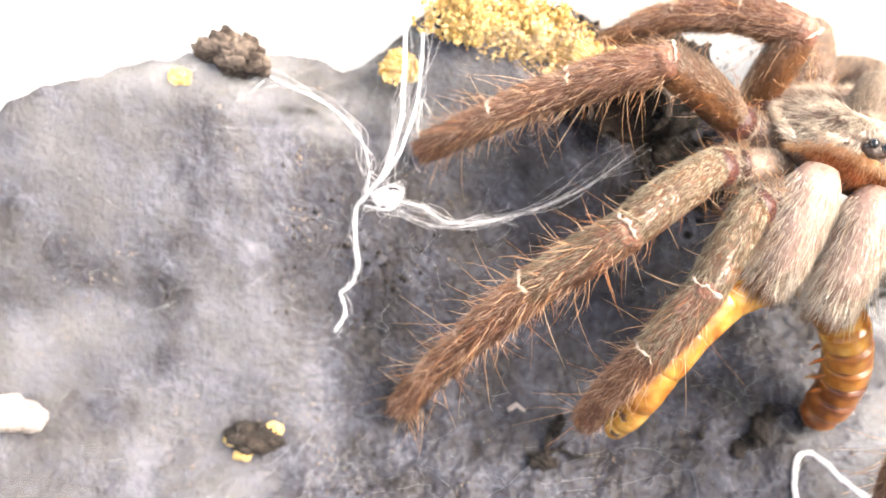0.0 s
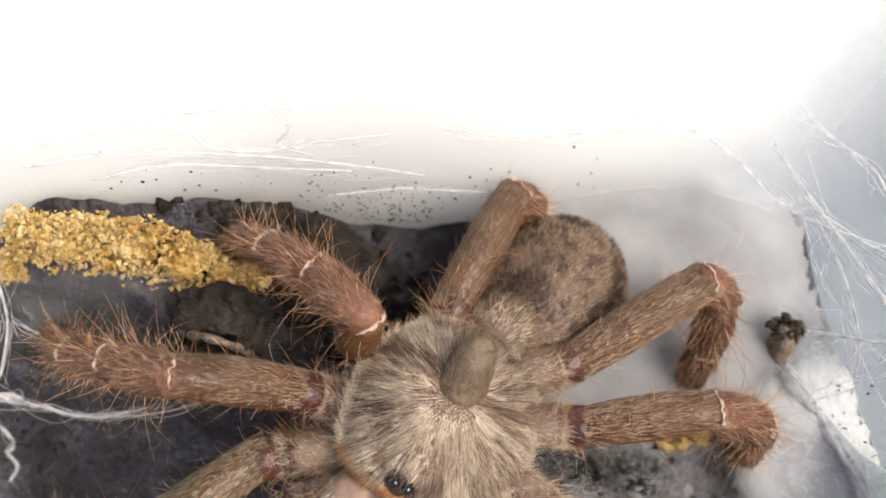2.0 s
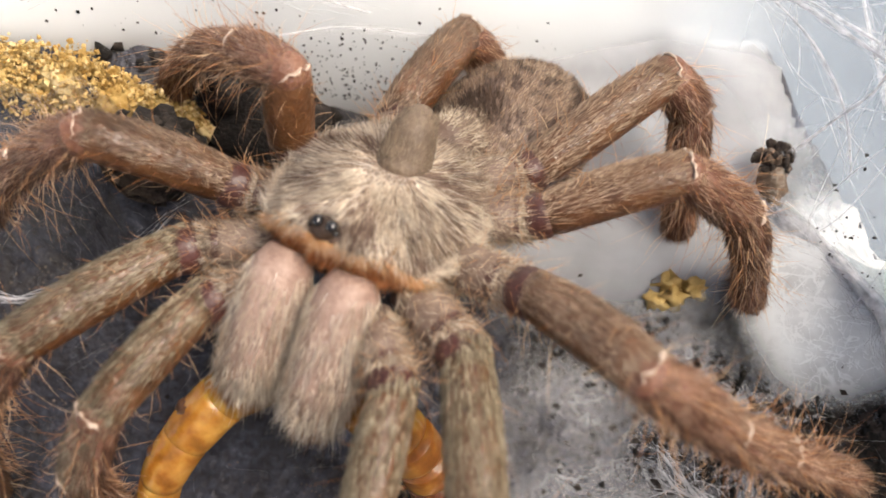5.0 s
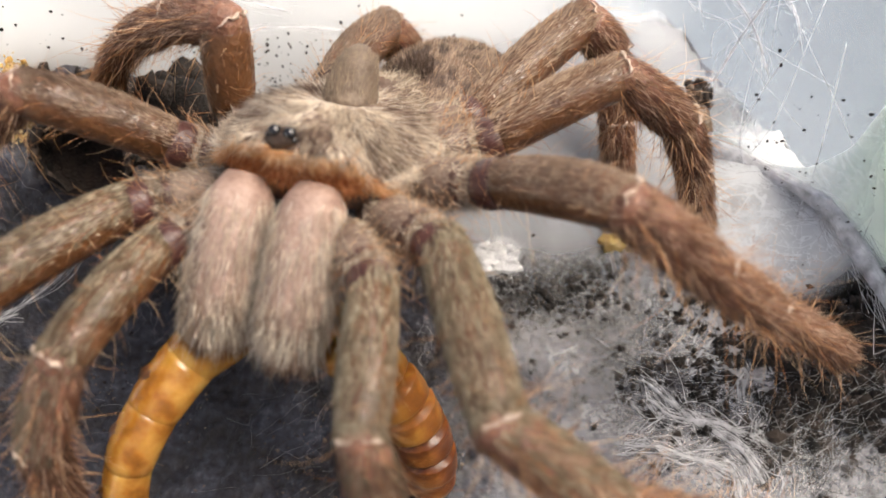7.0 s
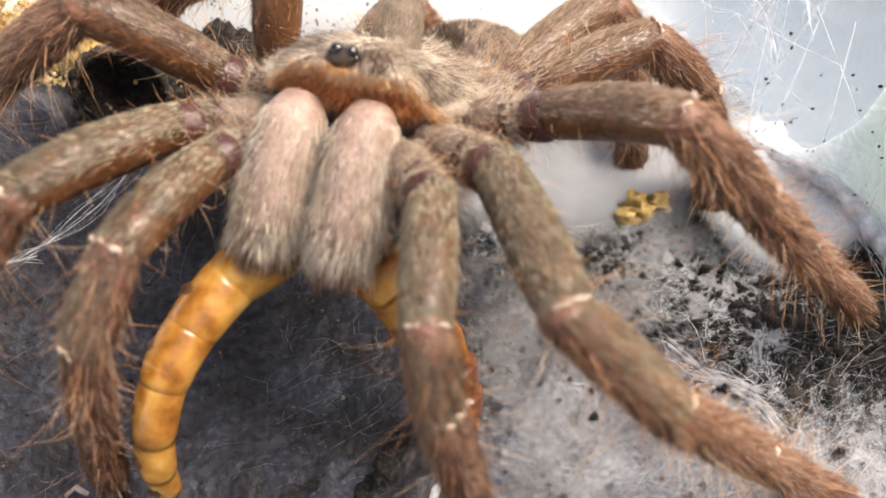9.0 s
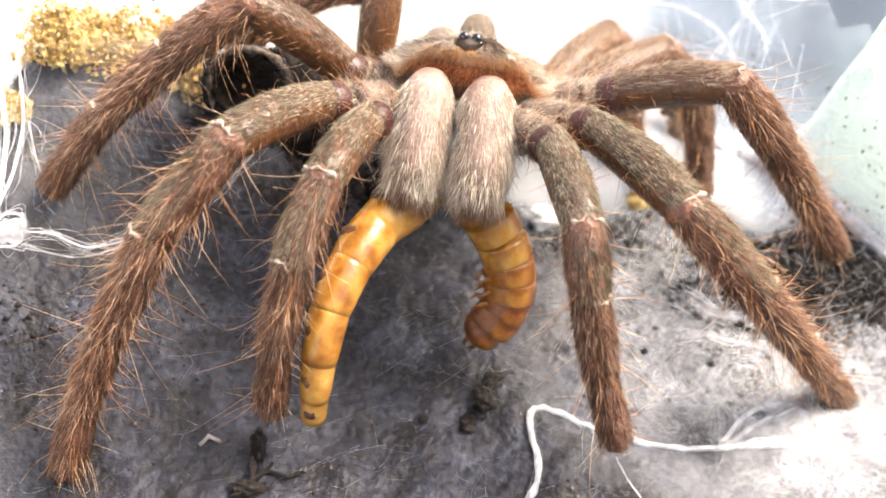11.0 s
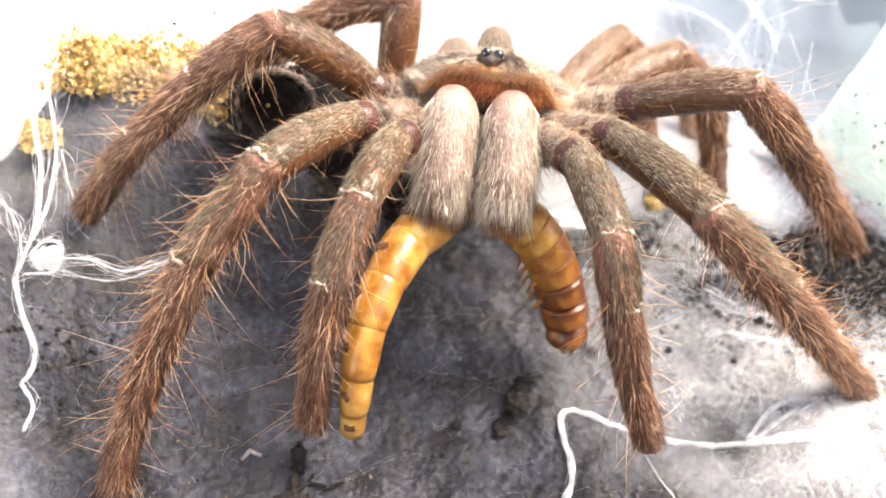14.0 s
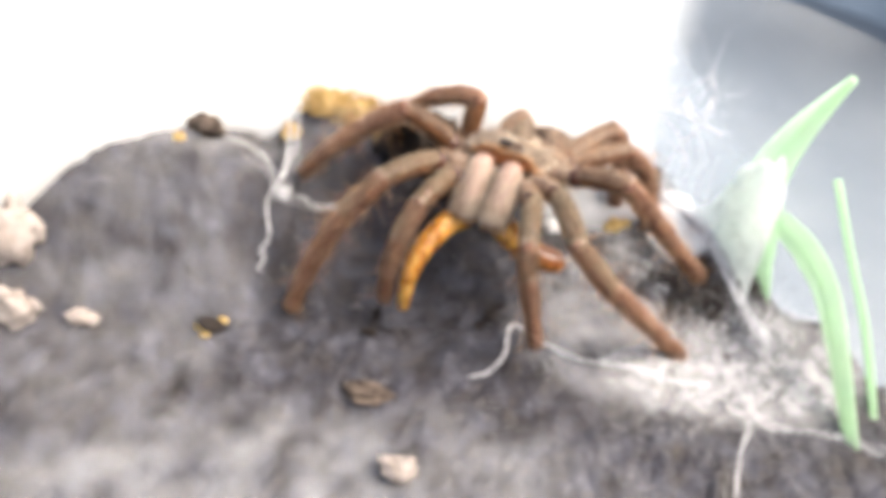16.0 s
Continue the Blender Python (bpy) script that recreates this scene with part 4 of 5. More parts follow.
# squirming head end: centre line by time through root, middle and head (mm)
ROOT = V((0.9, -4.0, 14.2))
SQUIRM = [
    (0, (7.3, -5.0, 6.1), (8.5, -5.0, -4.2)),
    (3.5, (7.3, -5.0, 6.1), (8.5, -5.0, -4.2)),
    (6, (7.3, -5.0, 6.1), (8.5, -5.0, -4.2)),
    (8.2, (7.3, -5.0, 6.1), (8.5, -5.0, -4.2)),
    (10.3, (4.3, -5.0, 7.8), (5.8, -5.0, -2.6)),
    (10.7, (3.8, -5.0, 6.2), (1.7, -5.0, -0.9)),
    (11.1, (5.2, -5.0, 6.7), (2.4, -5.0, 0.9)),
    (11.5, (5.0, -5.0, 6.0), (3.1, -5.0, 0.4)),
    (11.9, (4.7, -5.0, 6.1), (4.1, -5.0, -1.2)),
    (12.3, (7.1, -5.0, 7.4), (4.6, -5.0, 3.3)),
    (12.7, (4.7, -5.0, 7.6), (4.6, -5.0, -1.1)),
    (13.1, (4.9, -5.0, 6.6), (5.5, -5.0, -1.8)),
    (13.5, (5.3, -5.0, 7.5), (8.0, -5.0, -1.4)),
    (13.9, (5.9, -5.0, 8.5), (8.5, -5.0, -0.9)),
    (14.3, (5.5, -5.0, 11.0), (9.3, -5.0, 0.2)),
    (14.5, (5.4, -5.0, 9.1), (9.9, -5.0, 0.4)),
    (14.7, (4.5, -5.0, 10.7), (9.3, -5.0, 3.3)),
    (15, (4.3, -5.0, 10.7), (7.4, -5.0, 4.7)),
    (15.4, (3.4, -5.0, 10.7), (11.5, -5.0, 6.5)),
    (16, (7.1, -5.0, 9.4), (14.1, -5.0, 7.4)),
]
HEAD_N = 8


def squirm_pose(mid, head, k):
    """Pose of piece k along the bent head end."""
    mid, head = V(mid), V(head)
    ctrl = mid * 2 - (ROOT + head) * 0.5

    def at(s):
        return ROOT * (1 - s) ** 2 + ctrl * 2 * s * (1 - s) + head * s * s

    p, q = at(k / HEAD_N), at((k + 1) / HEAD_N)
    d = (q - p).normalized()
    x = d.cross(V((0, 1, 0.1))).normalized()
    y = d.cross(x)
    m = Matrix((x, y, d)).transposed().to_4x4()
    m.translation = p * MM
    return m


PIECES = []
for k in range(HEAD_N):
    L = 1.75
    last = k == HEAD_N - 1
    m = M_WORM if k < 3 else M_WORM_M if k < 5 else M_WORM_D
    r0 = 2.35 - 0.02 * k
    if last:
        bm = bmesh.new()
        blob(bm, (0, 0, 0.7), (2.0, 1.9, 1.6), 2, 0.03, seg=18)
        ob = part("head", bm, M_WORM_D, larva, "dark red-brown head capsule")
        for sx in (-0.6, 0.6):
            bm = bmesh.new()
            tube(bm, [(sx, 0.2, 1.9), (sx * 0.9, 0.3, 2.5), (sx * 0.3, 0.3, 2.9)], [0.35, 0.25, 0.05], 8)
            part("mandible", bm, M_BAND, ob, "tiny dark mandible")
    else:
        ob = worm_ring("body_ring", (0, 0, 0), (0, 0, L), r0, r0 - 0.03, m, larva)
        if k in (3, 4, 5):
            for sx in (-0.9, 0.9):
                bm = bmesh.new()
                tube(bm, [(-1.5, sx * 0.8, L * 0.5), (-2.5, sx, L * 0.6), (-3.1, sx * 0.9, L * 0.9)], [0.3, 0.2, 0.05], 8)
                part("leg", bm, M_WORM_M, ob, "short jointed brown leg")
    PIECES.append(ob)


# ---- silk, soil and clutter ----
KNOT_WEB = [
    [(-39.6, 11.0, 24.4), (-38.7, 9.0, 19.2), (-38.0, 6.0, 14.9), (-38.5, 3.5, 11.0), (-39.7, 2.7, 8.1), (-40.6, 2.4, 6.1), (-40.1, 1.0, 3.3), (-39.4, 0.2, 0.3), (-39.8, -0.5, -1.6), (-40.6, -0.9, -2.6), (-39.8, -1.7, -4.3), (-40.5, -3.3, -5.9)],
    [(-37.5, 11.0, 21.3), (-36.9, 8.0, 16.4), (-37.6, 4.5, 12.2), (-38.8, 3.0, 9.6)],
    [(-51.3, 10.3, 13.6), (-44.9, 7.6, 13.6), (-41.7, 6.0, 12.3), (-40.1, 4.0, 10.3), (-39.9, 2.7, 7.8)],
]
KNOT_WEB += [
    [(-39.5, 2.7, 8.1), (-37.9, 2.8, 9.5), (-36.8, 2.9, 9.3), (-36.6, 2.9, 7.9), (-37.5, 2.7, 6.6), (-39.9, 2.6, 6.6)],
    [(-36.6, 2.8, 7.9), (-34.3, 2.8, 7.6), (-31.7, 2.9, 6.3), (-28.7, 3.5, 6.6), (-25.6, 5.0, 6.6)],
    [(-36.5, 8.0, 16.1), (-36.2, 8.5, 11.8), (-35.3, 9.0, 8.5)],
]
KNOT_WEB += [
    [(-63.4, 6.0, 4.9), (-58.1, 7.0, 7.4), (-54.6, 8.0, 10.0), (-51.3, 10.0, 13.4)],
    [(-59.2, 5.0, 5.5), (-54.6, 4.0, 5.4), (-51.0, 3.0, 5.4)],
    [(-37.5, 3.0, 6.8), (-32.2, 3.0, 5.3), (-26.0, 4.0, 7.4), (-20.2, 5.5, 11.0), (-15.6, 7.5, 15.9)],
]
FLOOR_SILK = [
    [(1.0, -18.1, -9.7), (3.6, -17.5, -9.1), (6.0, -15.4, -7.9), (6.8, -13.4, -7.0), (6.9, -10.6, -5.8), (7.3, -8.5, -4.8), (9.2, -7.9, -4.3), (11.5, -10.1, -4.9), (15.1, -12.0, -5.3), (18.5, -13.1, -5.3), (23.2, -14.1, -5.1), (28.7, -14.5, -4.6), (35.3, -15.1, -4.0)],
    [(23.6, -13.7, -4.9), (26.9, -11.5, -3.6), (31.2, -10.6, -2.6)],
    [(24.1, -13.8, -4.9), (28.6, -12.2, -3.6), (32.4, -10.9, -2.6)],
]
FLOOR_SILK += [
    [(23.5, -13.8, -4.9), (33.3, -16.0, -4.6), (38.4, -16.2, -4.0), (43.6, -16.1, -3.3)],
    [(46.5, -12.9, -1.6), (48.7, -21.9, -5.1), (55.0, -24.3, -5.3), (62.2, -24.8, -4.5), (69.8, -27.2, -4.6)],
    [(49.1, -22.3, -5.2), (46.6, -28.7, -8.2), (45.0, -36.1, -11.5)],
]
FLOOR_SILK += [
    [(13.9, -13.5, -6.1), (14.3, -16.3, -7.2), (14.5, -19.3, -8.4)],
    [(34.4, -16.5, -4.7), (32.8, -19.9, -6.3), (31.8, -22.7, -7.6)],
    [(40.9, -17.5, -4.2), (37.1, -21.3, -6.3), (35.4, -23.4, -7.4)],
]
FLOOR_SILK += [
    [(25.7, 1.6, 1.8), (28.6, -0.8, 1.2), (31.7, -2.8, 0.8), (33.8, -5.4, -0.1), (35.4, -7.9, -0.9)],
    [(26.0, 0.3, 1.3), (28.1, -1.2, 0.9), (31.0, -1.5, 1.2), (33.8, -2.9, 1.0), (34.6, -2.0, 1.5)],
    [(24.0, -2.6, -0.1), (28.2, -3.7, -0.1), (31.8, -5.2, -0.3), (32.4, -6.8, -0.9)],
]
WALL_SILK = [
    [(29.1, 32.1, 25.5), (30.8, 29.0, 27.0), (33.2, 24.7, 28.2), (36.1, 19.5, 29.4), (36.7, 18.5, 29.1), (38.6, 15.2, 29.0), (40.2, 12.4, 29.9)],
    [(36.4, 19.1, 29.7), (36.0, 19.8, 26.3), (34.8, 21.8, 21.4), (33.7, 23.9, 16.1)],
    [(29.0, 32.2, 25.0), (32.4, 26.1, 30.3), (36.3, 19.2, 38.4)],
]
WALL_SILK += [
    [(29.4, 31.5, 25.5), (32.4, 26.1, 25.5), (35.1, 21.3, 23.4), (36.7, 18.6, 19.5)],
    [(36.3, 19.2, 29.8), (37.5, 17.0, 35.7)],
    [(35.5, 20.7, 28.7), (35.7, 20.3, 33.6), (36.8, 18.4, 37.4)],
]
WALL_SILK += [
    [(10, 32.6, 31), (18, 34, 29), (23, 33, 27), (27.1, 30.5, 26), (30.2, 28.0, 28.3), (32.4, 24.0, 34.1)],
    [(23.3, 40.2, 27.3), (25.7, 35.9, 26.7), (28.9, 30.3, 27.9), (31.6, 25.5, 29.3), (35.1, 19.3, 31.0)],
    [(24.7, 37.7, 30.7), (27.7, 32.5, 34.1), (29.6, 29.0, 36.6), (30.8, 26.9, 36.7)],
]
WALL_SILK += [
    [(33.6, 26.0, 32.3), (35.8, 22.2, 28.1), (37.7, 18.8, 25.3), (38.4, 17.6, 22.8)],
    [(37.3, 19.6, 33.6), (37.9, 18.4, 31.1), (37.4, 19.4, 28.8)],
]


def strand_web(name, label, lines, radii, group="", lift=None):
    """One web of several strands, each a part."""
    th = thing(name, label, "web", group=group)
    for k, line in enumerate(lines):
        r = radii[k % len(radii)]
        pts = spline(line, 5)
        if lift is not None:
            pts = [V((p.x, p.y, max(p.z if lift < 0 else -99, ground_z(p.x, p.y) + abs(lift)))) for p in pts]
        bm = bmesh.new()
        n = len(pts)
        tube(bm, pts, [r * (0.75 + 0.5 * noise.noise(V((i * 0.35, k, 0))) + 0.25) * (0.45 if i in (0, n - 1) else 1) for i in range(n)], 7, jitter=0.2)
        if k < 6:
            for m in range(3):
                a, b = random.uniform(-1, 1), random.uniform(-1, 1)
                tube(bm, [p + V((a * r * 1.5 * math.sin(i * 0.5 + m), b * r * 1.5 * math.cos(i * 0.4 + m), abs(b) * r)) for i, p in enumerate(pts)], [r * 0.3] * n, 5)
        part("strand", bm, M_SILK, th)
    return th


strand_web("knotted_web", "white knotted silk threads hanging down to the soil", KNOT_WEB, [0.15, 0.1, 0.07, 0.11, 0.08, 0.05, 0.05, 0.045, 0.04])
strand_web("floor_web", "thick white silk cord and threads lying over the soil", FLOOR_SILK, [0.26, 0.16, 0.13, 0.2, 0.08, 0.06, 0.06, 0.05, 0.05, 0.13, 0.11, 0.1], lift=0.35)
web_knot = thing("silk_knot", "small white wad of silk tied in the threads", "silk")
bm = bmesh.new()
blob(bm, (-38.1, 2.75, 8.0), (1.25, 0.3, 0.95), 4, 1.0, 2.0, 18)
part("wad", bm, M_SILK, web_knot)
rw = random.Random(77)
for cx, cy, cz in ((30.5, 28.5, 28), (36.4, 19.1, 29.7), (34, 24, 22), (37, 18, 36)):
    for _ in range(6):
        a, l = rw.uniform(0, 6.283), rw.uniform(4, 13)
        px, py = 0.49 * l * math.cos(a), -0.87 * l * math.cos(a)
        WALL_SILK.append([(cx, cy, cz), (cx + px * 0.5 + rw.uniform(-1, 1), cy + py * 0.5 + rw.uniform(-0.6, 0.6), cz + 0.5 * l * math.sin(a) + rw.uniform(-1, 1)), (cx + px + 0.6, cy + py + 0.4, cz + l * math.sin(a))])
strand_web("wall_web", "branching white silk threads spread along the tub wall", WALL_SILK, [0.14, 0.12, 0.09, 0.1, 0.07, 0.05, 0.09, 0.12, 0.08, 0.13, 0.1] + [0.03, 0.022, 0.028] * 8)


def silk_fan(name, label, lines, n, wide, thick, seed, lift=None):
    """Fine loose threads that run along the thicker strands, as one mesh."""
    rng = random.Random(seed)
    bm = bmesh.new()
    for k, line in enumerate(lines):
        pts = spline(line, 4)
        for m in range(n):
            w, o = wide * rng.uniform(0.3, 1.4), rng.uniform(0, 90)
            lo, hi = sorted((rng.randrange(len(pts)), rng.randrange(len(pts))))
            if hi - lo < 5:
                lo, hi = 0, len(pts) - 1
            row = [p + V((noise.noise(V((i * 0.22, o, 0))), noise.noise(V((i * 0.22, o, 7))), noise.noise(V((i * 0.22, o, 13))))) * w * (0.5 + 1.5 * abs(i / len(pts) - 0.4)) for i, p in enumerate(pts)][lo : hi + 1]
            if lift:
                row = [V((p.x, p.y, ground_z(p.x, p.y) + lift * (1 + abs(noise.noise(p / 2))))) for p in row]
            r = thick * rng.uniform(0.5, 1.3)
            tube(bm, row, [r] * len(row), 3, closed=False)
    return tagged(part(name, bm, M_SILK), label, "silk", kind="stuff")


silk_fan("loose_threads", "fine loose threads about the knotted silk", KNOT_WEB, 9, 2.2, 0.022, 61)
silk_fan("floor_threads", "fine loose threads about the silk cord on the soil", FLOOR_SILK[4:6] + FLOOR_SILK[9:], 22, 2.8, 0.024, 62, 0.45)
silk_fan("cord_threads", "fine threads frayed from the silk cord", FLOOR_SILK[:4], 8, 0.9, 0.02, 66, 0.4)
silk_fan("wall_threads", "fine loose threads about the wall silk", WALL_SILK[:11], 9, 2.0, 0.018, 63)


REAR_SILK = [
    [(-34, 16.6, 30), (-28, 19, 30.5), (-21, 21.6, 29.4), (-15, 23.8, 27.5), (-9, 26.2, 24.5), (-4, 28, 22)],
    [(-26, 19.6, 36), (-22, 21.2, 33), (-20, 22, 30), (-16.5, 23.4, 28.6), (-12, 25.2, 29.2), (-7, 27, 29.5)],
    [(-38, 15, 33), (-30, 18, 33.5), (-22, 21, 35.5), (-14, 24, 36)],
]
REAR_SILK += [
    [(-16, 23.6, 36), (-14.5, 24.2, 32), (-15.5, 23.8, 29.5), (-13, 24.8, 27)],
    [(-30, 18, 27), (-24, 20.4, 28.2), (-17, 23, 26.4), (-10, 25.8, 24)],
    [(-12, 24.4, 21), (-6, 26.4, 21.4), (0, 28.4, 20), (5, 30, 19)],
]
REAR_SILK += [
    [(-3, 28.4, 30), (4, 31, 27), (11, 33, 28), (18, 35, 27)],
]
strand_web("rear_web", "thin silk threads stuck along the white wall", REAR_SILK, [0.06, 0.05, 0.04, 0.05, 0.07, 0.06, 0.05])
silk_fan("rear_threads", "fine threads about the silk on the white wall", REAR_SILK, 8, 2.0, 0.016, 64)
FOLD = [[(33.5, 21, 11.5), (37.5, 17.5, 11), (41, 13.2, 11), (42.3, 8.5, 10.3), (44.5, 2, 8), (47, -4, 5.6), (51, -12, 3)]]
FOLD.append([(x + 0.6, y - 0.4, z - 1.0) for x, y, z in FOLD[0]])
strand_web("silk_fold", "thick white fold of silk running from the husk to the leaf", FOLD, [0.75, 0.5])
silk_fan("fold_threads", "fine threads drawn out from the silk fold", FOLD, 90, 5.0, 0.024, 65)


def fibres(name, label, n, where, length, width, seed, lift=0.15, wild=0.5):
    """Countless fine silk fibres lying on the soil as one mesh."""
    rng = np.random.default_rng(seed)
    roots, dirs, lens = [], [], []
    while len(roots) < n:
        x, y, keep = where(rng)
        if rng.random() > keep:
            continue
        a = rng.random() * 6.283
        l = rng.uniform(*length)
        z0 = ground_z(x, y) + lift
        x1, y1 = x + l * math.cos(a), y + l * math.sin(a)
        z1 = max(ground_z(x1, y1), ground_z((x + x1) / 2, (y + y1) / 2)) + lift * rng.uniform(0.5, 2.5)
        roots.append((x, y, z0))
        dirs.append((x1 - x, y1 - y, z1 - z0))
        lens.append(l)
    ob = hairs(name, roots, dirs, lens, width, M_SILK, None, -0.02, 0.04, seed, 6, 0.5, 0.11)
    return tagged(ob, label, "silk", kind="stuff")


def over_floor(rng):
    x, y = rng.uniform(-75, 62), rng.uniform(-48, 22)
    return x, y, (0.5 + 0.7 * noise.noise(V((x / 9, y / 9, 5)))) * (1 - 0.75 * math.exp(-(((x + 18) / 17) ** 2 + ((y + 4) / 13) ** 2)))


def right_fan(rng):
    x, y = rng.uniform(24, 68), rng.uniform(-26, 2)
    return x, y, 1.0


fibres("floor_silk", "fine silk fibres matted over the soil", 2700, over_floor, (1.5, 8), 0.009, 21)
fibres("silk_mat", "dense white silk fibres spread over the soil", 2200, right_fan, (3, 13), 0.012, 22, 0.45)


def silk_sheet(name, label, cx, cy, rx, ry, material, lift, seed):
    """A ragged thin silk sheet draped just above the soil."""
    nx, ny = int(rx * 1.6), int(ry * 1.6)
    verts, faces, idx = [], [], {}

    def hit(i, j):
        if (i, j) not in idx:
            x, y = cx + rx * (2 * i / nx - 1), cy + ry * (2 * j / ny - 1)
            idx[i, j] = len(verts)
            verts.append(((x - cx) * MM, (y - cy) * MM, (max(ground_z(x, y) - 0.4 * lift, ground_z(x, y) * 0.6 + 0.2 * (ground_z(x + 3, y) + ground_z(x - 3, y))) + lift * (1 + 0.6 * noise.noise(V((x / 4, y / 4, seed))))) * MM))
        return idx[i, j]

    for i in range(nx):
        for j in range(ny):
            u, v = 2 * (i + 0.5) / nx - 1, 2 * (j + 0.5) / ny - 1
            x, y = cx + rx * u, cy + ry * v
            if math.hypot(u, v) < 1.0 and (x < 22 or inside(x + 0.8, y)) and not (0.87 * x + 0.49 * y > 49.5 and y > 2):
                faces.append((hit(i, j), hit(i + 1, j), hit(i + 1, j + 1), hit(i, j + 1)))
    ob = raw(name, verts, faces, material)
    ob.location = (cx * MM, cy * MM, 0)
    md = ob.modifiers.new("thickness", "SOLIDIFY")
    md.thickness = 0.00008
    return tagged(ob, label, "silk", kind="stuff")


# Silk film whose paleness also stands in for brighter light on this side.
silk_sheet("silk_sheet", "thin pale silk matting that also paints brighter light beside the spider", 32, -4, 27, 21, M_MAT, 0.25, 4)
wall_sheet("silk_gauze", [(-68, 3.5), (-52, 8), (-40, 10.5), (-30, 12.2), (-20, 13)], -30, [4, 9, 7, 12, 11, 15, 19, 17, 24, 22, 25, 20], M_GAUZE, "milky silk gauze hung before the bank", 0.1, "stuff", 1.0, 14)
silk_sheet("silk_sheet", "dense white silk sheet behind the spider", 20, 26, 28, 22, M_CLOTH, 0.8, 5)
silk_sheet("silk_sheet", "white silk sheet along the foot of the wall", -56, 11.5, 34, 5.5, M_CLOTH_BANK, 0.6, 8)
silk_sheet("silk_sheet", "white silk sheet stretched beside the dark soil", 39, 15, 11, 13, M_CLOTH_SIDE, 1.2, 6)
silk_sheet("silk_sheet", "white silk sheet drawn over the soil", 47, -14, 26, 12, M_SHEET, 0.7, 3)
silk_sheet("silk_sheet", "faint film of silk over the bare soil", -22, -50, 75, 30, M_FORE, 0.4, 9)
silk_sheet("silk_sheet", "thin silk sheet drawn over the soil", -66, -10, 32, 26, M_VEIL, 0.5, 7)


def crumbs(name, label, n, where, size, seed, material):
    """Loose soil crumbs as one mesh of small faceted lumps."""
    rng = np.random.default_rng(seed)
    base = np.array([(1, 0, 0), (-1, 0, 0), (0, 1, 0), (0, -1, 0), (0, 0, 1), (0, 0, -1)], float)
    fac = np.array([(0, 2, 4), (2, 1, 4), (1, 3, 4), (3, 0, 4), (2, 0, 5), (1, 2, 5), (3, 1, 5), (0, 3, 5)])
    vs, fs, k = [], [], 0
    while k < n:
        x, y, keep = where(rng)
        if rng.random() > keep:
            continue
        r = rng.uniform(*size) * (0.6 + 0.8 * rng.random() ** 3)
        q, _ = np.linalg.qr(rng.normal(0, 1, (3, 3)))
        v = (base * rng.uniform(0.6, 1.4, (6, 1)) * r * np.array([1, 0.8, 0.65])) @ q
        vs.append(v + np.array([x, y, ground_z(x, y) + r * 0.1]))
        fs.append(fac + 6 * k)
        k += 1
    ob = raw(name, (np.concatenate(vs) * MM).tolist(), np.concatenate(fs).tolist(), material)
    return tagged(ob, label, "soil", kind="stuff")


def anywhere(rng):
    x, y = rng.uniform(-78, 62), rng.uniform(-50, 22)
    return x, y, max(0.04, noise.noise(V((x / 7, y / 7, 9))) * 1.4)


def dirt_heap(rng):
    x, y = rng.normal(42.5, 4.2), rng.normal(0.5, 3.8)
    return x, y, 1.0


def dirt_right(rng):
    x, y = rng.normal(33, 7), rng.normal(2, 5)
    return x, y, 0.6


def behind_legs(rng):
    x, y = rng.normal(19.5, 3), rng.normal(11.5, 2.2)
    return x, y, 1.0


def left_hollow(rng):
    x, y = rng.normal(-40.5, 4), rng.normal(0.8, 2)
    return x, y, 1.0


# Dark crumbs gathered where the spider's shadow falls, to deepen it.
def shadow_left(rng):
    x, y = rng.normal(-24, 5), rng.normal(2, 4)
    return x, y, max(0.1, 0.4 + noise.noise(V((x / 3, y / 3, 2))))


def back_hollow(rng):
    x, y = rng.normal(-11, 5), rng.normal(19.5, 2.2)
    return x, y, 1.0


crumbs("soil_crumbs", "scattered soil crumbs", 9000, anywhere, (0.05, 0.26), 31, M_CRUMB)
crumbs("dirt_heap", "heap of dark crumbly soil beside the silk", 5200, dirt_heap, (0.2, 0.95), 32, M_DARK)
crumbs("loose_dirt", "loose dark soil under fine silk", 2400, dirt_right, (0.08, 0.5), 33, M_DARK)
crumbs("shade_dirt", "dark bare soil behind the legs", 800, behind_legs, (0.1, 0.6), 37, M_DARK)
crumbs("shadow_crumbs", "dark soil crumbs standing in for the spider's shadow", 260, shadow_left, (0.05, 0.26), 36, M_DARK)
crumbs("hollow_dirt", "dark soil crumbs in a hollow", 260, left_hollow, (0.08, 0.4), 34, M_DARK)
crumbs("burrow_dirt", "dark soil at the burrow mouth", 900, back_hollow, (0.4, 1.3), 35, M_DARK)


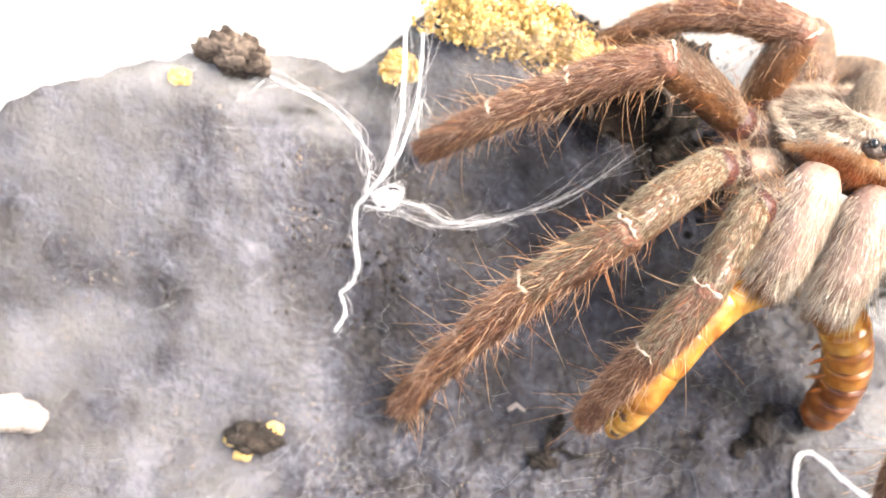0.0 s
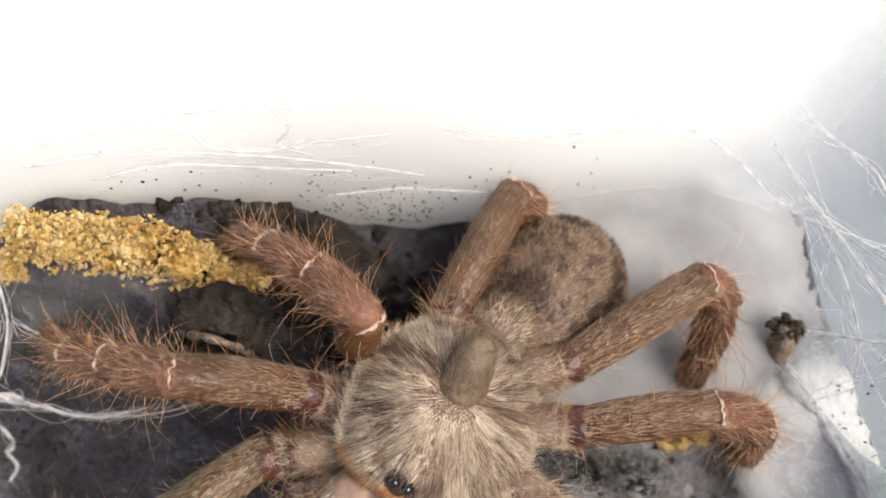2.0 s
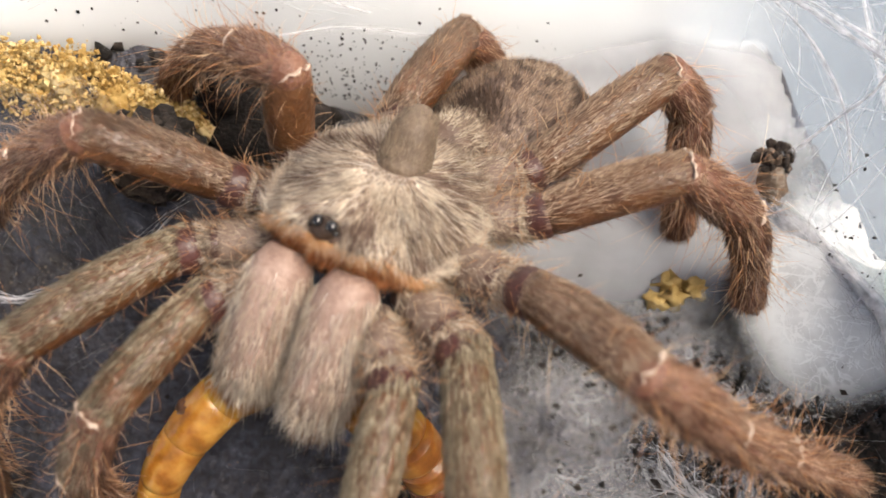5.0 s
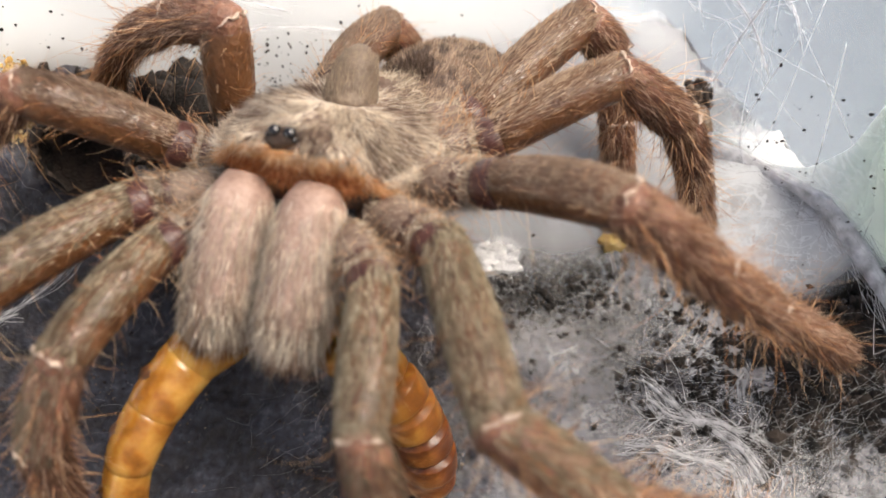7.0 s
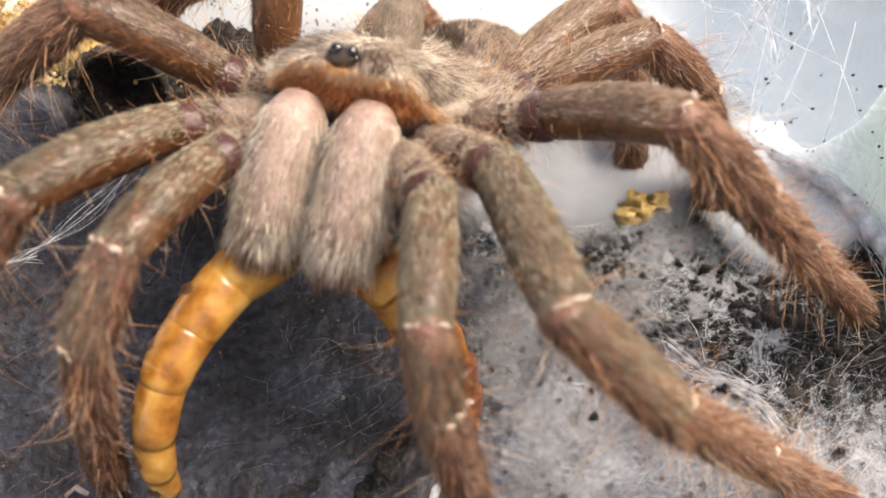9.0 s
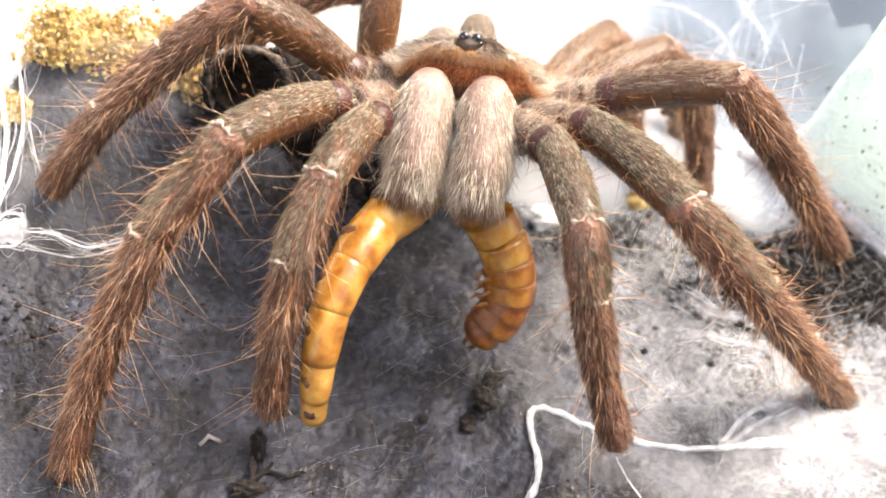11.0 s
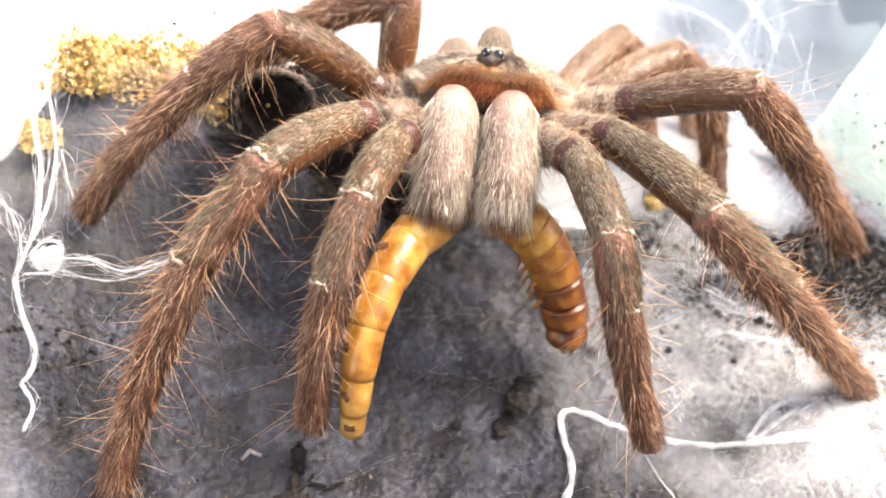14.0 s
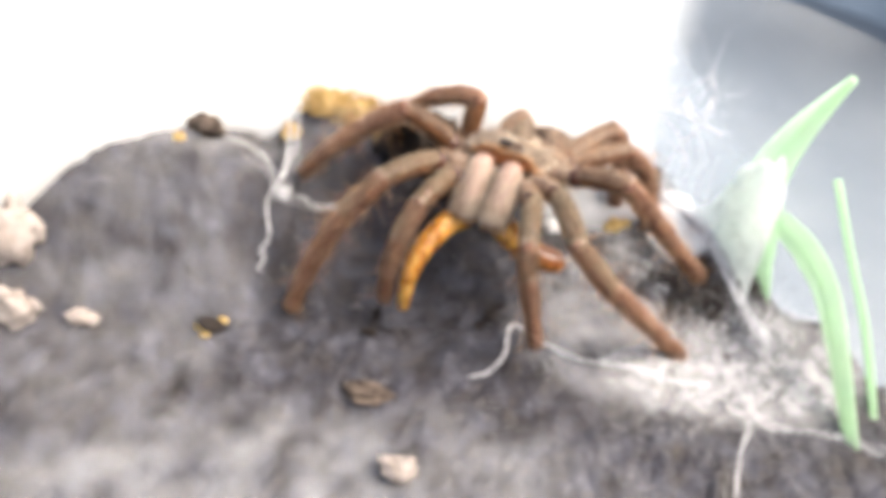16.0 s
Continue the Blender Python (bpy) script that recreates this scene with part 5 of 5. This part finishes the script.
def clod(name, label, category, centre, size, material, seed, rough=0.45, freq=2.2, bits=0, sink=0.3, turn=None):
    """A lumpy thing resting on the soil, with smaller lumps grown on it."""
    rng = random.Random(seed)
    x, y = centre
    z = ground_z(x, y) + size[2] * (1 - sink)
    bm = bmesh.new()
    blob(bm, (x, y, z), size, seed, rough, freq, 24, turn)
    pieces = []
    for _ in range(bits):
        a, b = rng.uniform(0, 6.283), rng.uniform(-0.3, 1.2)
        o = V((math.cos(a) * math.cos(b) * size[0], math.sin(a) * math.cos(b) * size[1], math.sin(b) * size[2]))
        k = rng.uniform(0.2, 0.45)
        pieces.append((V((x, y, z)) + o, tuple(q * k for q in size), rng.random() * 9))
    ob = tagged(part(name, bm, material), label, category)
    for c, q, sd in pieces:
        bm = bmesh.new()
        blob(bm, c, q, sd, 0.6, 2, 8)
        part("crumb", bm, material, ob)
    return ob


clod("soil_clod", "dark twiggy soil crumb clump", "clod", (-17.0, -8.6), (0.55, 0.6, 1.5), M_DARK, 1, 0.9, 2.8, bits=12)
twig = thing("twig", "thin dark rotten twig on the soil", "twig")
for line, r in (([(-18.0, -10.8), (-16.2, -10.2), (-14.6, -10.6), (-13.4, -10.2)], 0.22), ([(-16.4, -10.2), (-15.8, -9.4)], 0.14), ([(-17.4, -8.4), (-17.6, -10.8)], 0.35)):
    bm = bmesh.new()
    pts = spline([(x, y, ground_z(x, y) + 0.3) for x, y in line], 4)
    tube(bm, pts, [r * (0.7 + 0.6 * random.random()) for _ in pts], 7, jitter=0.4)
    part("stick", bm, M_DARK, twig)
scrap = thing("soil_scrap", "long dark crumbly scrap of peat on the soil", "scrap")
for m in range(9):
    bm = bmesh.new()
    sx, sy = 1.6 + 0.42 * m + random.uniform(-0.3, 0.3), -8.2 + 0.5 * m + random.uniform(-0.2, 0.2)
    blob(bm, (sx, sy, ground_z(sx, sy) + 0.15), (random.uniform(0.5, 0.95), random.uniform(0.5, 1.0), random.uniform(0.35, 0.6)), m * 1.3, 0.8, 2.4, 12)
    part("crumb", bm, M_DARK, scrap)
chip = thing("straw_chip", "small flat pale wood chip on the soil", "chip")
bm = bmesh.new()
tube(bm, [(x, y, ground_z(x, y) + 0.3) for x, y in ((-22.0, -7.4), (-21.2, -7.0), (-20.2, -7.2))], [0.25, 0.35, 0.2], 8, 0.4, jitter=0.3)
part("flake", bm, M_STONE, chip)
clod("soil_clod", "dark soil crumb clump", "clod", (-17.9, -11.5), (1.3, 0.8, 0.6), M_DARK, 2, 0.8, 2.8, bits=10)
clod("soil_clod", "small dark crumb of soil", "clod", (3.2, -6.6), (0.8, 1.7, 0.45), M_DARK, 3, 0.8, 2.8, bits=10)
clod("soil_clod", "tiny dark crumb of soil", "clod", (-2.4, -7.3), (0.4, 0.5, 0.35), M_DARK, 4, bits=3)
clod("soil_clod", "flat dark patch of bare soil", "clod", (-15.5, -22), (4.0, 2.6, 0.8), M_CRUMB, 5, 0.9, 3.0, bits=24, sink=0.75)
clod("soil_clod", "brown soil clump with amber grains", "clod", (-46.5, -12.3), (2.6, 1.6, 1.0), M_DARK, 6, bits=12, sink=0.5)
for k, (x, y) in enumerate([(-48.2, -12.6), (-47.0, -13.6), (-44.5, -11.2)]):
    clod("amber_grain", "amber vermiculite grain on the soil", "grain", (x, y), (0.9, 0.7, 0.6), M_YELLOW, 7 + k)
clod("pebble", "pale rough pebble half sunk in the soil", "pebble", (-8.4, -36), (3.0, 2.2, 1.8), M_STONE, 11, bits=4, sink=0.5)
clod("pebble", "pale pinkish stone on the soil", "pebble", (-70, -12.5), (3.0, 2.0, 1.2), M_STONE, 12, sink=0.5)
clod("pebble", "large pale beige stone at the tub wall", "pebble", (-86, -5), (5.0, 4.0, 6.0), M_STONE, 16, bits=6, sink=0.5)
clod("pebble", "pale beige stone wrapped in silk", "pebble", (-82, -13), (3.4, 3.0, 4.0), M_STONE, 17, bits=4, sink=0.5)
# White lump with fine fibres, on the soil under the belly.
pad = clod("white_pad", "small white fibrous pad under the spider's belly", "silk", (13.9, 13.4), (2.2, 1.9, 0.9), M_PAD, 18, 0.7, 2.6, bits=14, sink=0.65)
rp = np.random.default_rng(41)
spots = [(13.9 + 3.2 * rp.normal(0, 0.5), 12.8 + 2.8 * rp.normal(0, 0.5)) for _ in range(700)]
hairs("fibre", [(x, y, ground_z(x, y) + 1.2 * max(0, 1 - ((x - 13.9) / 2.9) ** 2 - ((y - 12.8) / 2.5) ** 2)) for x, y in spots], rp.normal(0, 1, (700, 3)) * (1, 1, 0.3) + (0, 0, 0.35), rp.uniform(0.8, 2.4, 700), 0.014, M_SILK, pad, 0.2, 0.3, 42, 4, 0.4)
burrow = thing("burrow_mouth", "dark round burrow mouth with a soil rim", "burrow")
bc = V((-17.6, 8.6, 19.6))
axis = V((-0.1, 1, -0.25)).normalized()
bm = bmesh.new()
tube(bm, [bc + axis * k for k in (0, 0.6, 2, 4, 6)], [3.5, 3.75, 3.8, 3.4, 1.8], 30, 0.92, jitter=0.34, closed=False)
part("hood", bm, M_DARK, burrow, "crumbly soil hood")
for m in range(36):
    g, k = random.uniform(-0.5, 3.7), random.uniform(0.2, 4.5)
    bm = bmesh.new()
    blob(bm, bc + axis * k + V((math.cos(g) * 3.7, 0, math.sin(g) * 3.5)), (random.uniform(0.3, 0.9), random.uniform(0.3, 0.9), random.uniform(0.2, 0.6)), m, 0.7, 2.5, 8)
    part("crumb", bm, M_DARK, burrow)
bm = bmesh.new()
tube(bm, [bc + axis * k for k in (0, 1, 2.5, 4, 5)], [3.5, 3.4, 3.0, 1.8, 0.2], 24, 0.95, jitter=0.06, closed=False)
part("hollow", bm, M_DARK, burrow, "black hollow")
bm = bmesh.new()
tube(bm, [bc + V((math.cos(g) * 3.6, 0, math.sin(g) * 3.45)) for g in np.linspace(-0.6, 3.8, 22)], [0.15 + 0.3 * random.random() for _ in range(22)], 9, jitter=0.5)
part("rim", bm, M_CRUMB, burrow, "ragged soil and silk rim")
# First lump is added dark bulk for a hollow that lies in shadow.
clod("dark_husk", "dark crumbly lump standing in for the shaded hollow at the burrow mouth", "remains", (-12.5, 19.5), (5.0, 3.6, 5.6), M_DARK, 14, bits=14, sink=0.3)
clod("dark_husk", "grey dark moss clump on the bank", "remains", (-54.5, 10.2), (2.7, 1.3, 2.1), M_CRUMB, 15, 0.9, 3.0, bits=40, sink=0.3)


def build_moss():
    rng = np.random.default_rng(5)
    base = np.array([(1, 0, 0), (-1, 0, 0), (0, 1, 0), (0, -1, 0), (0, 0, 1), (0, 0, -1)], float)
    fac = np.array([(0, 2, 4), (2, 1, 4), (1, 3, 4), (3, 0, 4), (2, 0, 5), (1, 2, 5), (3, 1, 5), (0, 3, 5)])
    spots = [(-34, 14.2, 7), (-30, 15.2, 8), (-26, 16, 8), (-22, 16.4, 7), (-39, 13, 3.5), (-18.5, 17.4, 5), (-59, 8.2, 1.6)]
    for k, (x, y, s) in enumerate(spots):
        th = thing("moss_tuft", "crumbly yellow moss tuft on the bank", "moss", group="moss tufts on the bank")
        bm = bmesh.new()
        for c in range(5):
            cx = x + s * rng.uniform(-0.45, 0.45)
            blob(bm, (cx, y + s * rng.uniform(-0.1, 0.1), ground_z(x, y) + s * rng.uniform(0, 0.25)), (s * rng.uniform(0.12, 0.22), s * 0.15, s * rng.uniform(0.14, 0.26)), k * 3.1 + c, 0.9, 2.8, 20)
        part("cushion", bm, M_YELLOW, th)
        for m in range(3):
            vs, fs = [], []
            for i in range(560):
                a, b, q = rng.uniform(0, 6.283), rng.uniform(-0.3, 1.4), rng.uniform(0.75, 1.05)
                o = np.array([math.cos(a) * math.cos(b) * s * 0.55, math.sin(a) * math.cos(b) * s * 0.3, math.sin(b) * s * 0.55]) * q
                o *= 1 + 0.45 * noise.noise(V(o) / 1.6 + V((k, m, 0)))
                r = rng.uniform(0.08, 0.38) * rng.random() ** 0.7
                t, _ = np.linalg.qr(rng.normal(0, 1, (3, 3)))
                vs.append((base * rng.uniform(0.5, 1.5, (6, 1)) * r) @ t + o + np.array([x, y, ground_z(x, y) + 0.3]))
                fs.append(fac + 6 * i)
            raw("clump", (np.concatenate(vs) * MM).tolist(), np.concatenate(fs).tolist(), M_YELLOW, th, False)


build_moss()


def build_shed_husk():
    th = thing("shed_husk", "grey brown shed husk standing in silk", "husk")
    rng = random.Random(29)
    bm = bmesh.new()
    tube(bm, spline([(33.6, 20.5, 3.0), (33.8, 21.5, 7.0), (33.2, 23.2, 10.4), (32.6, 24.2, 13.6)], 4), [2.9, 2.6, 2.2, 1.7, 1.3, 1.1, 1.0, 1.1, 1.0, 1.1, 1.2, 1.2, 0.7], 12, jitter=0.6)
    part("stalk", bm, M_STALK, th, "pale brown ragged stalk wound in silk")
    for k in range(44):
        bm = bmesh.new()
        c = V((32.5, 24.4, 14.3)) + V((rng.gauss(0, 0.6), rng.gauss(0, 0.55), rng.gauss(0, 0.8)))
        blob(bm, c, tuple(rng.uniform(0.2, 0.6) for _ in range(3)), k, 0.7, 2.5, 8)
        part("crumb", bm, M_CRUMB if k % 3 else M_STALK, th)
    bm = bmesh.new()
    blob(bm, (31.5, 18.0, 6.0), (3.4, 2.2, 2.0), 6, 0.5, 2.0, 16)
    part("shell", bm, M_STALK, th)
    for p in ((25.6, 13.6, 7.0), (24.2, 13.2, 6.6), (27.2, 14.4, 7.4), (25.0, 14.6, 7.4)):
        bm = bmesh.new()
        blob(bm, p, (1.0, 0.7, 0.8), p[0] * 3, 1.3, 2.2, 12)
        part("shard", bm, M_YELLOW, th, "yellow brittle shard")


build_shed_husk()


def build_curtain():
    """Silk sheet that hangs between the soil and the tub wall."""
    wall_sheet("silk_curtain", [(19, 36), (26, 33), (31, 28.5), (35, 22.5), (38.5, 17), (42, 11), (44.8, 5), (48, -1.5)], -6, [46, 47, 45, 44, 40, 37, 36, 33, 30, 31, 27, 28, 22, 18, 11], M_HAZE, "torn milky silk sheet flecked with dirt", 0.15, kind="stuff", wave=1.2, rows=14)
    lines = []
    rng = random.Random(8)
    for k in range(9):
        x = rng.uniform(34, 60)
        y = 22.5 - (x - 33.5) * 1.55
        lines.append([(x, y, ground_z(x, y) + 0.2), (x + rng.uniform(-3, 3), y + rng.uniform(-1, 2), ground_z(x, y) + rng.uniform(4, 8)), (x + rng.uniform(-4, 6), y + rng.uniform(0, 4), ground_z(x, y) + rng.uniform(9, 18))])
    strand_web("curtain_threads", "fine white threads drawn up from the soil", lines, [0.03, 0.05, 0.025, 0.04])


build_curtain()
wall_sheet("silk_skirt", [(33.6, 21.2), (37.6, 17.6), (40.4, 14), (42.2, 11), (43.4, 8), (45, 4), (46.6, 0.2), (48, -3.4)], -4, [13, 12.5, 11.5, 12, 13, 15, 17, 21, 24, 27, 28, 31, 30, 33, 31, 27], M_SKIRT, "thick milky silk funnel drawn up over the leaf", 0.12, "stuff", 0.8, 16)


def blade(name, label, spine, widths, normal, material):
    """A fleshy plastic leaf blade: swept, with thickness and a raised midrib."""
    th = thing(name, label, "plastic leaf")
    nv = V(normal).normalized()
    pts = spline(spine, 6)
    ws = np.interp(np.linspace(0, 1, len(pts)), np.linspace(0, 1, len(widths)), widths)
    bm = bmesh.new()
    rings = []
    for i, p in enumerate(pts):
        d = (pts[min(i + 1, len(pts) - 1)] - pts[max(i - 1, 0)]).normalized()
        s = d.cross(nv).normalized()
        u = s.cross(d)
        ring = [p + s * ws[i] * math.cos(a) + u * (0.5 + 0.3 * (abs(math.cos(a)) < 0.2)) * math.sin(a) for a in [k * math.pi / 6 for k in range(12)]]
        rings.append([bm.verts.new(q * MM) for q in ring])
    for a, b in zip(rings, rings[1:]):
        for k in range(12):
            bm.faces.new((a[k], a[(k + 1) % 12], b[(k + 1) % 12], b[k]))
    bm.faces.new(rings[0][::-1])
    bm.faces.new(rings[-1])
    part("leaf_blade", bm, material, th)
    bm = bmesh.new()
    tube(bm, [p + nv * -0.5 for p in pts], [0.35] * len(pts), 8)
    part("midrib", bm, material, th)
    return th


blade("plastic_leaf", "pale green plastic leaf behind silk", [(52.5, -2, -12), (51, 1.2, 2), (49, 6, 11), (48.2, 7.2, 19), (48.2, 6.8, 27), (49.6, 4, 36), (52.2, -2, 48)], [2.0, 4.5, 6.5, 6.2, 4.2, 2.8, 0.8], (0.87, 0.49, 0), M_GREEN)
blade("plastic_leaf", "narrow green plastic leaf behind silk", [(50.5, 0.5, 20), (54.5, -7, 18), (58.6, -13.2, 12), (65, -26, -6)], [2.8, 3.8, 3.2, 1.8], (0.87, 0.49, 0.2), M_GREEN)
blade("plastic_leaf", "narrow green plastic leaf behind silk", [(57, 0, 30), (61, -6, 20), (66, -14, 8), (72, -26, -12)], [0.6, 0.9, 0.9, 0.6], (0.87, 0.49, 0.2), M_GREEN)


def specks(name, label, n, place, size, seed):
    """Tiny crumbs stuck to a wall or sheet."""
    rng = np.random.default_rng(seed)
    bm = bmesh.new()
    for _ in range(n):
        p = place(rng)
        r = rng.uniform(*size)
        blob(bm, p, (r * rng.uniform(0.7, 1.6), r * 0.6, r * rng.uniform(0.7, 1.6)), rng.random() * 9, 0.4, 2, 6)
    return tagged(part(name, bm, M_DARK), label, "specks", kind="stuff")


def on_rear(rng):
    x = rng.normal(-7, 3.2) if rng.random() < 0.7 else rng.uniform(-30, 16)
    y = np.interp(x, [-50, -30, -15, 8, 20], [14, 19, 25, 33, 38]) - 0.3
    return x, y, ground_z(x, y) + abs(rng.normal(0, 4)) + 2


def on_curtain(rng):
    t = rng.random()
    x = 35 + t * 20
    y = np.interp(x, [33.5, 37.5, 41.5, 44.5, 49, 56], [22.5, 17, 11, 5, -3, -14]) - 0.5
    return x, y, ground_z(x, y) + rng.uniform(1, 13)


specks("wall_specks", "dark dirt specks stuck to the white wall", 320, on_rear, (0.02, 0.13), 51)
specks("curtain_specks", "dark dirt specks caught in the silk sheet", 150, on_curtain, (0.04, 0.17), 52)


def motions():
    for k, ob in enumerate(PIECES):
        walk(ob, [(t, squirm_pose(mid, head, k)) for t, mid, head in SQUIRM])


motions()
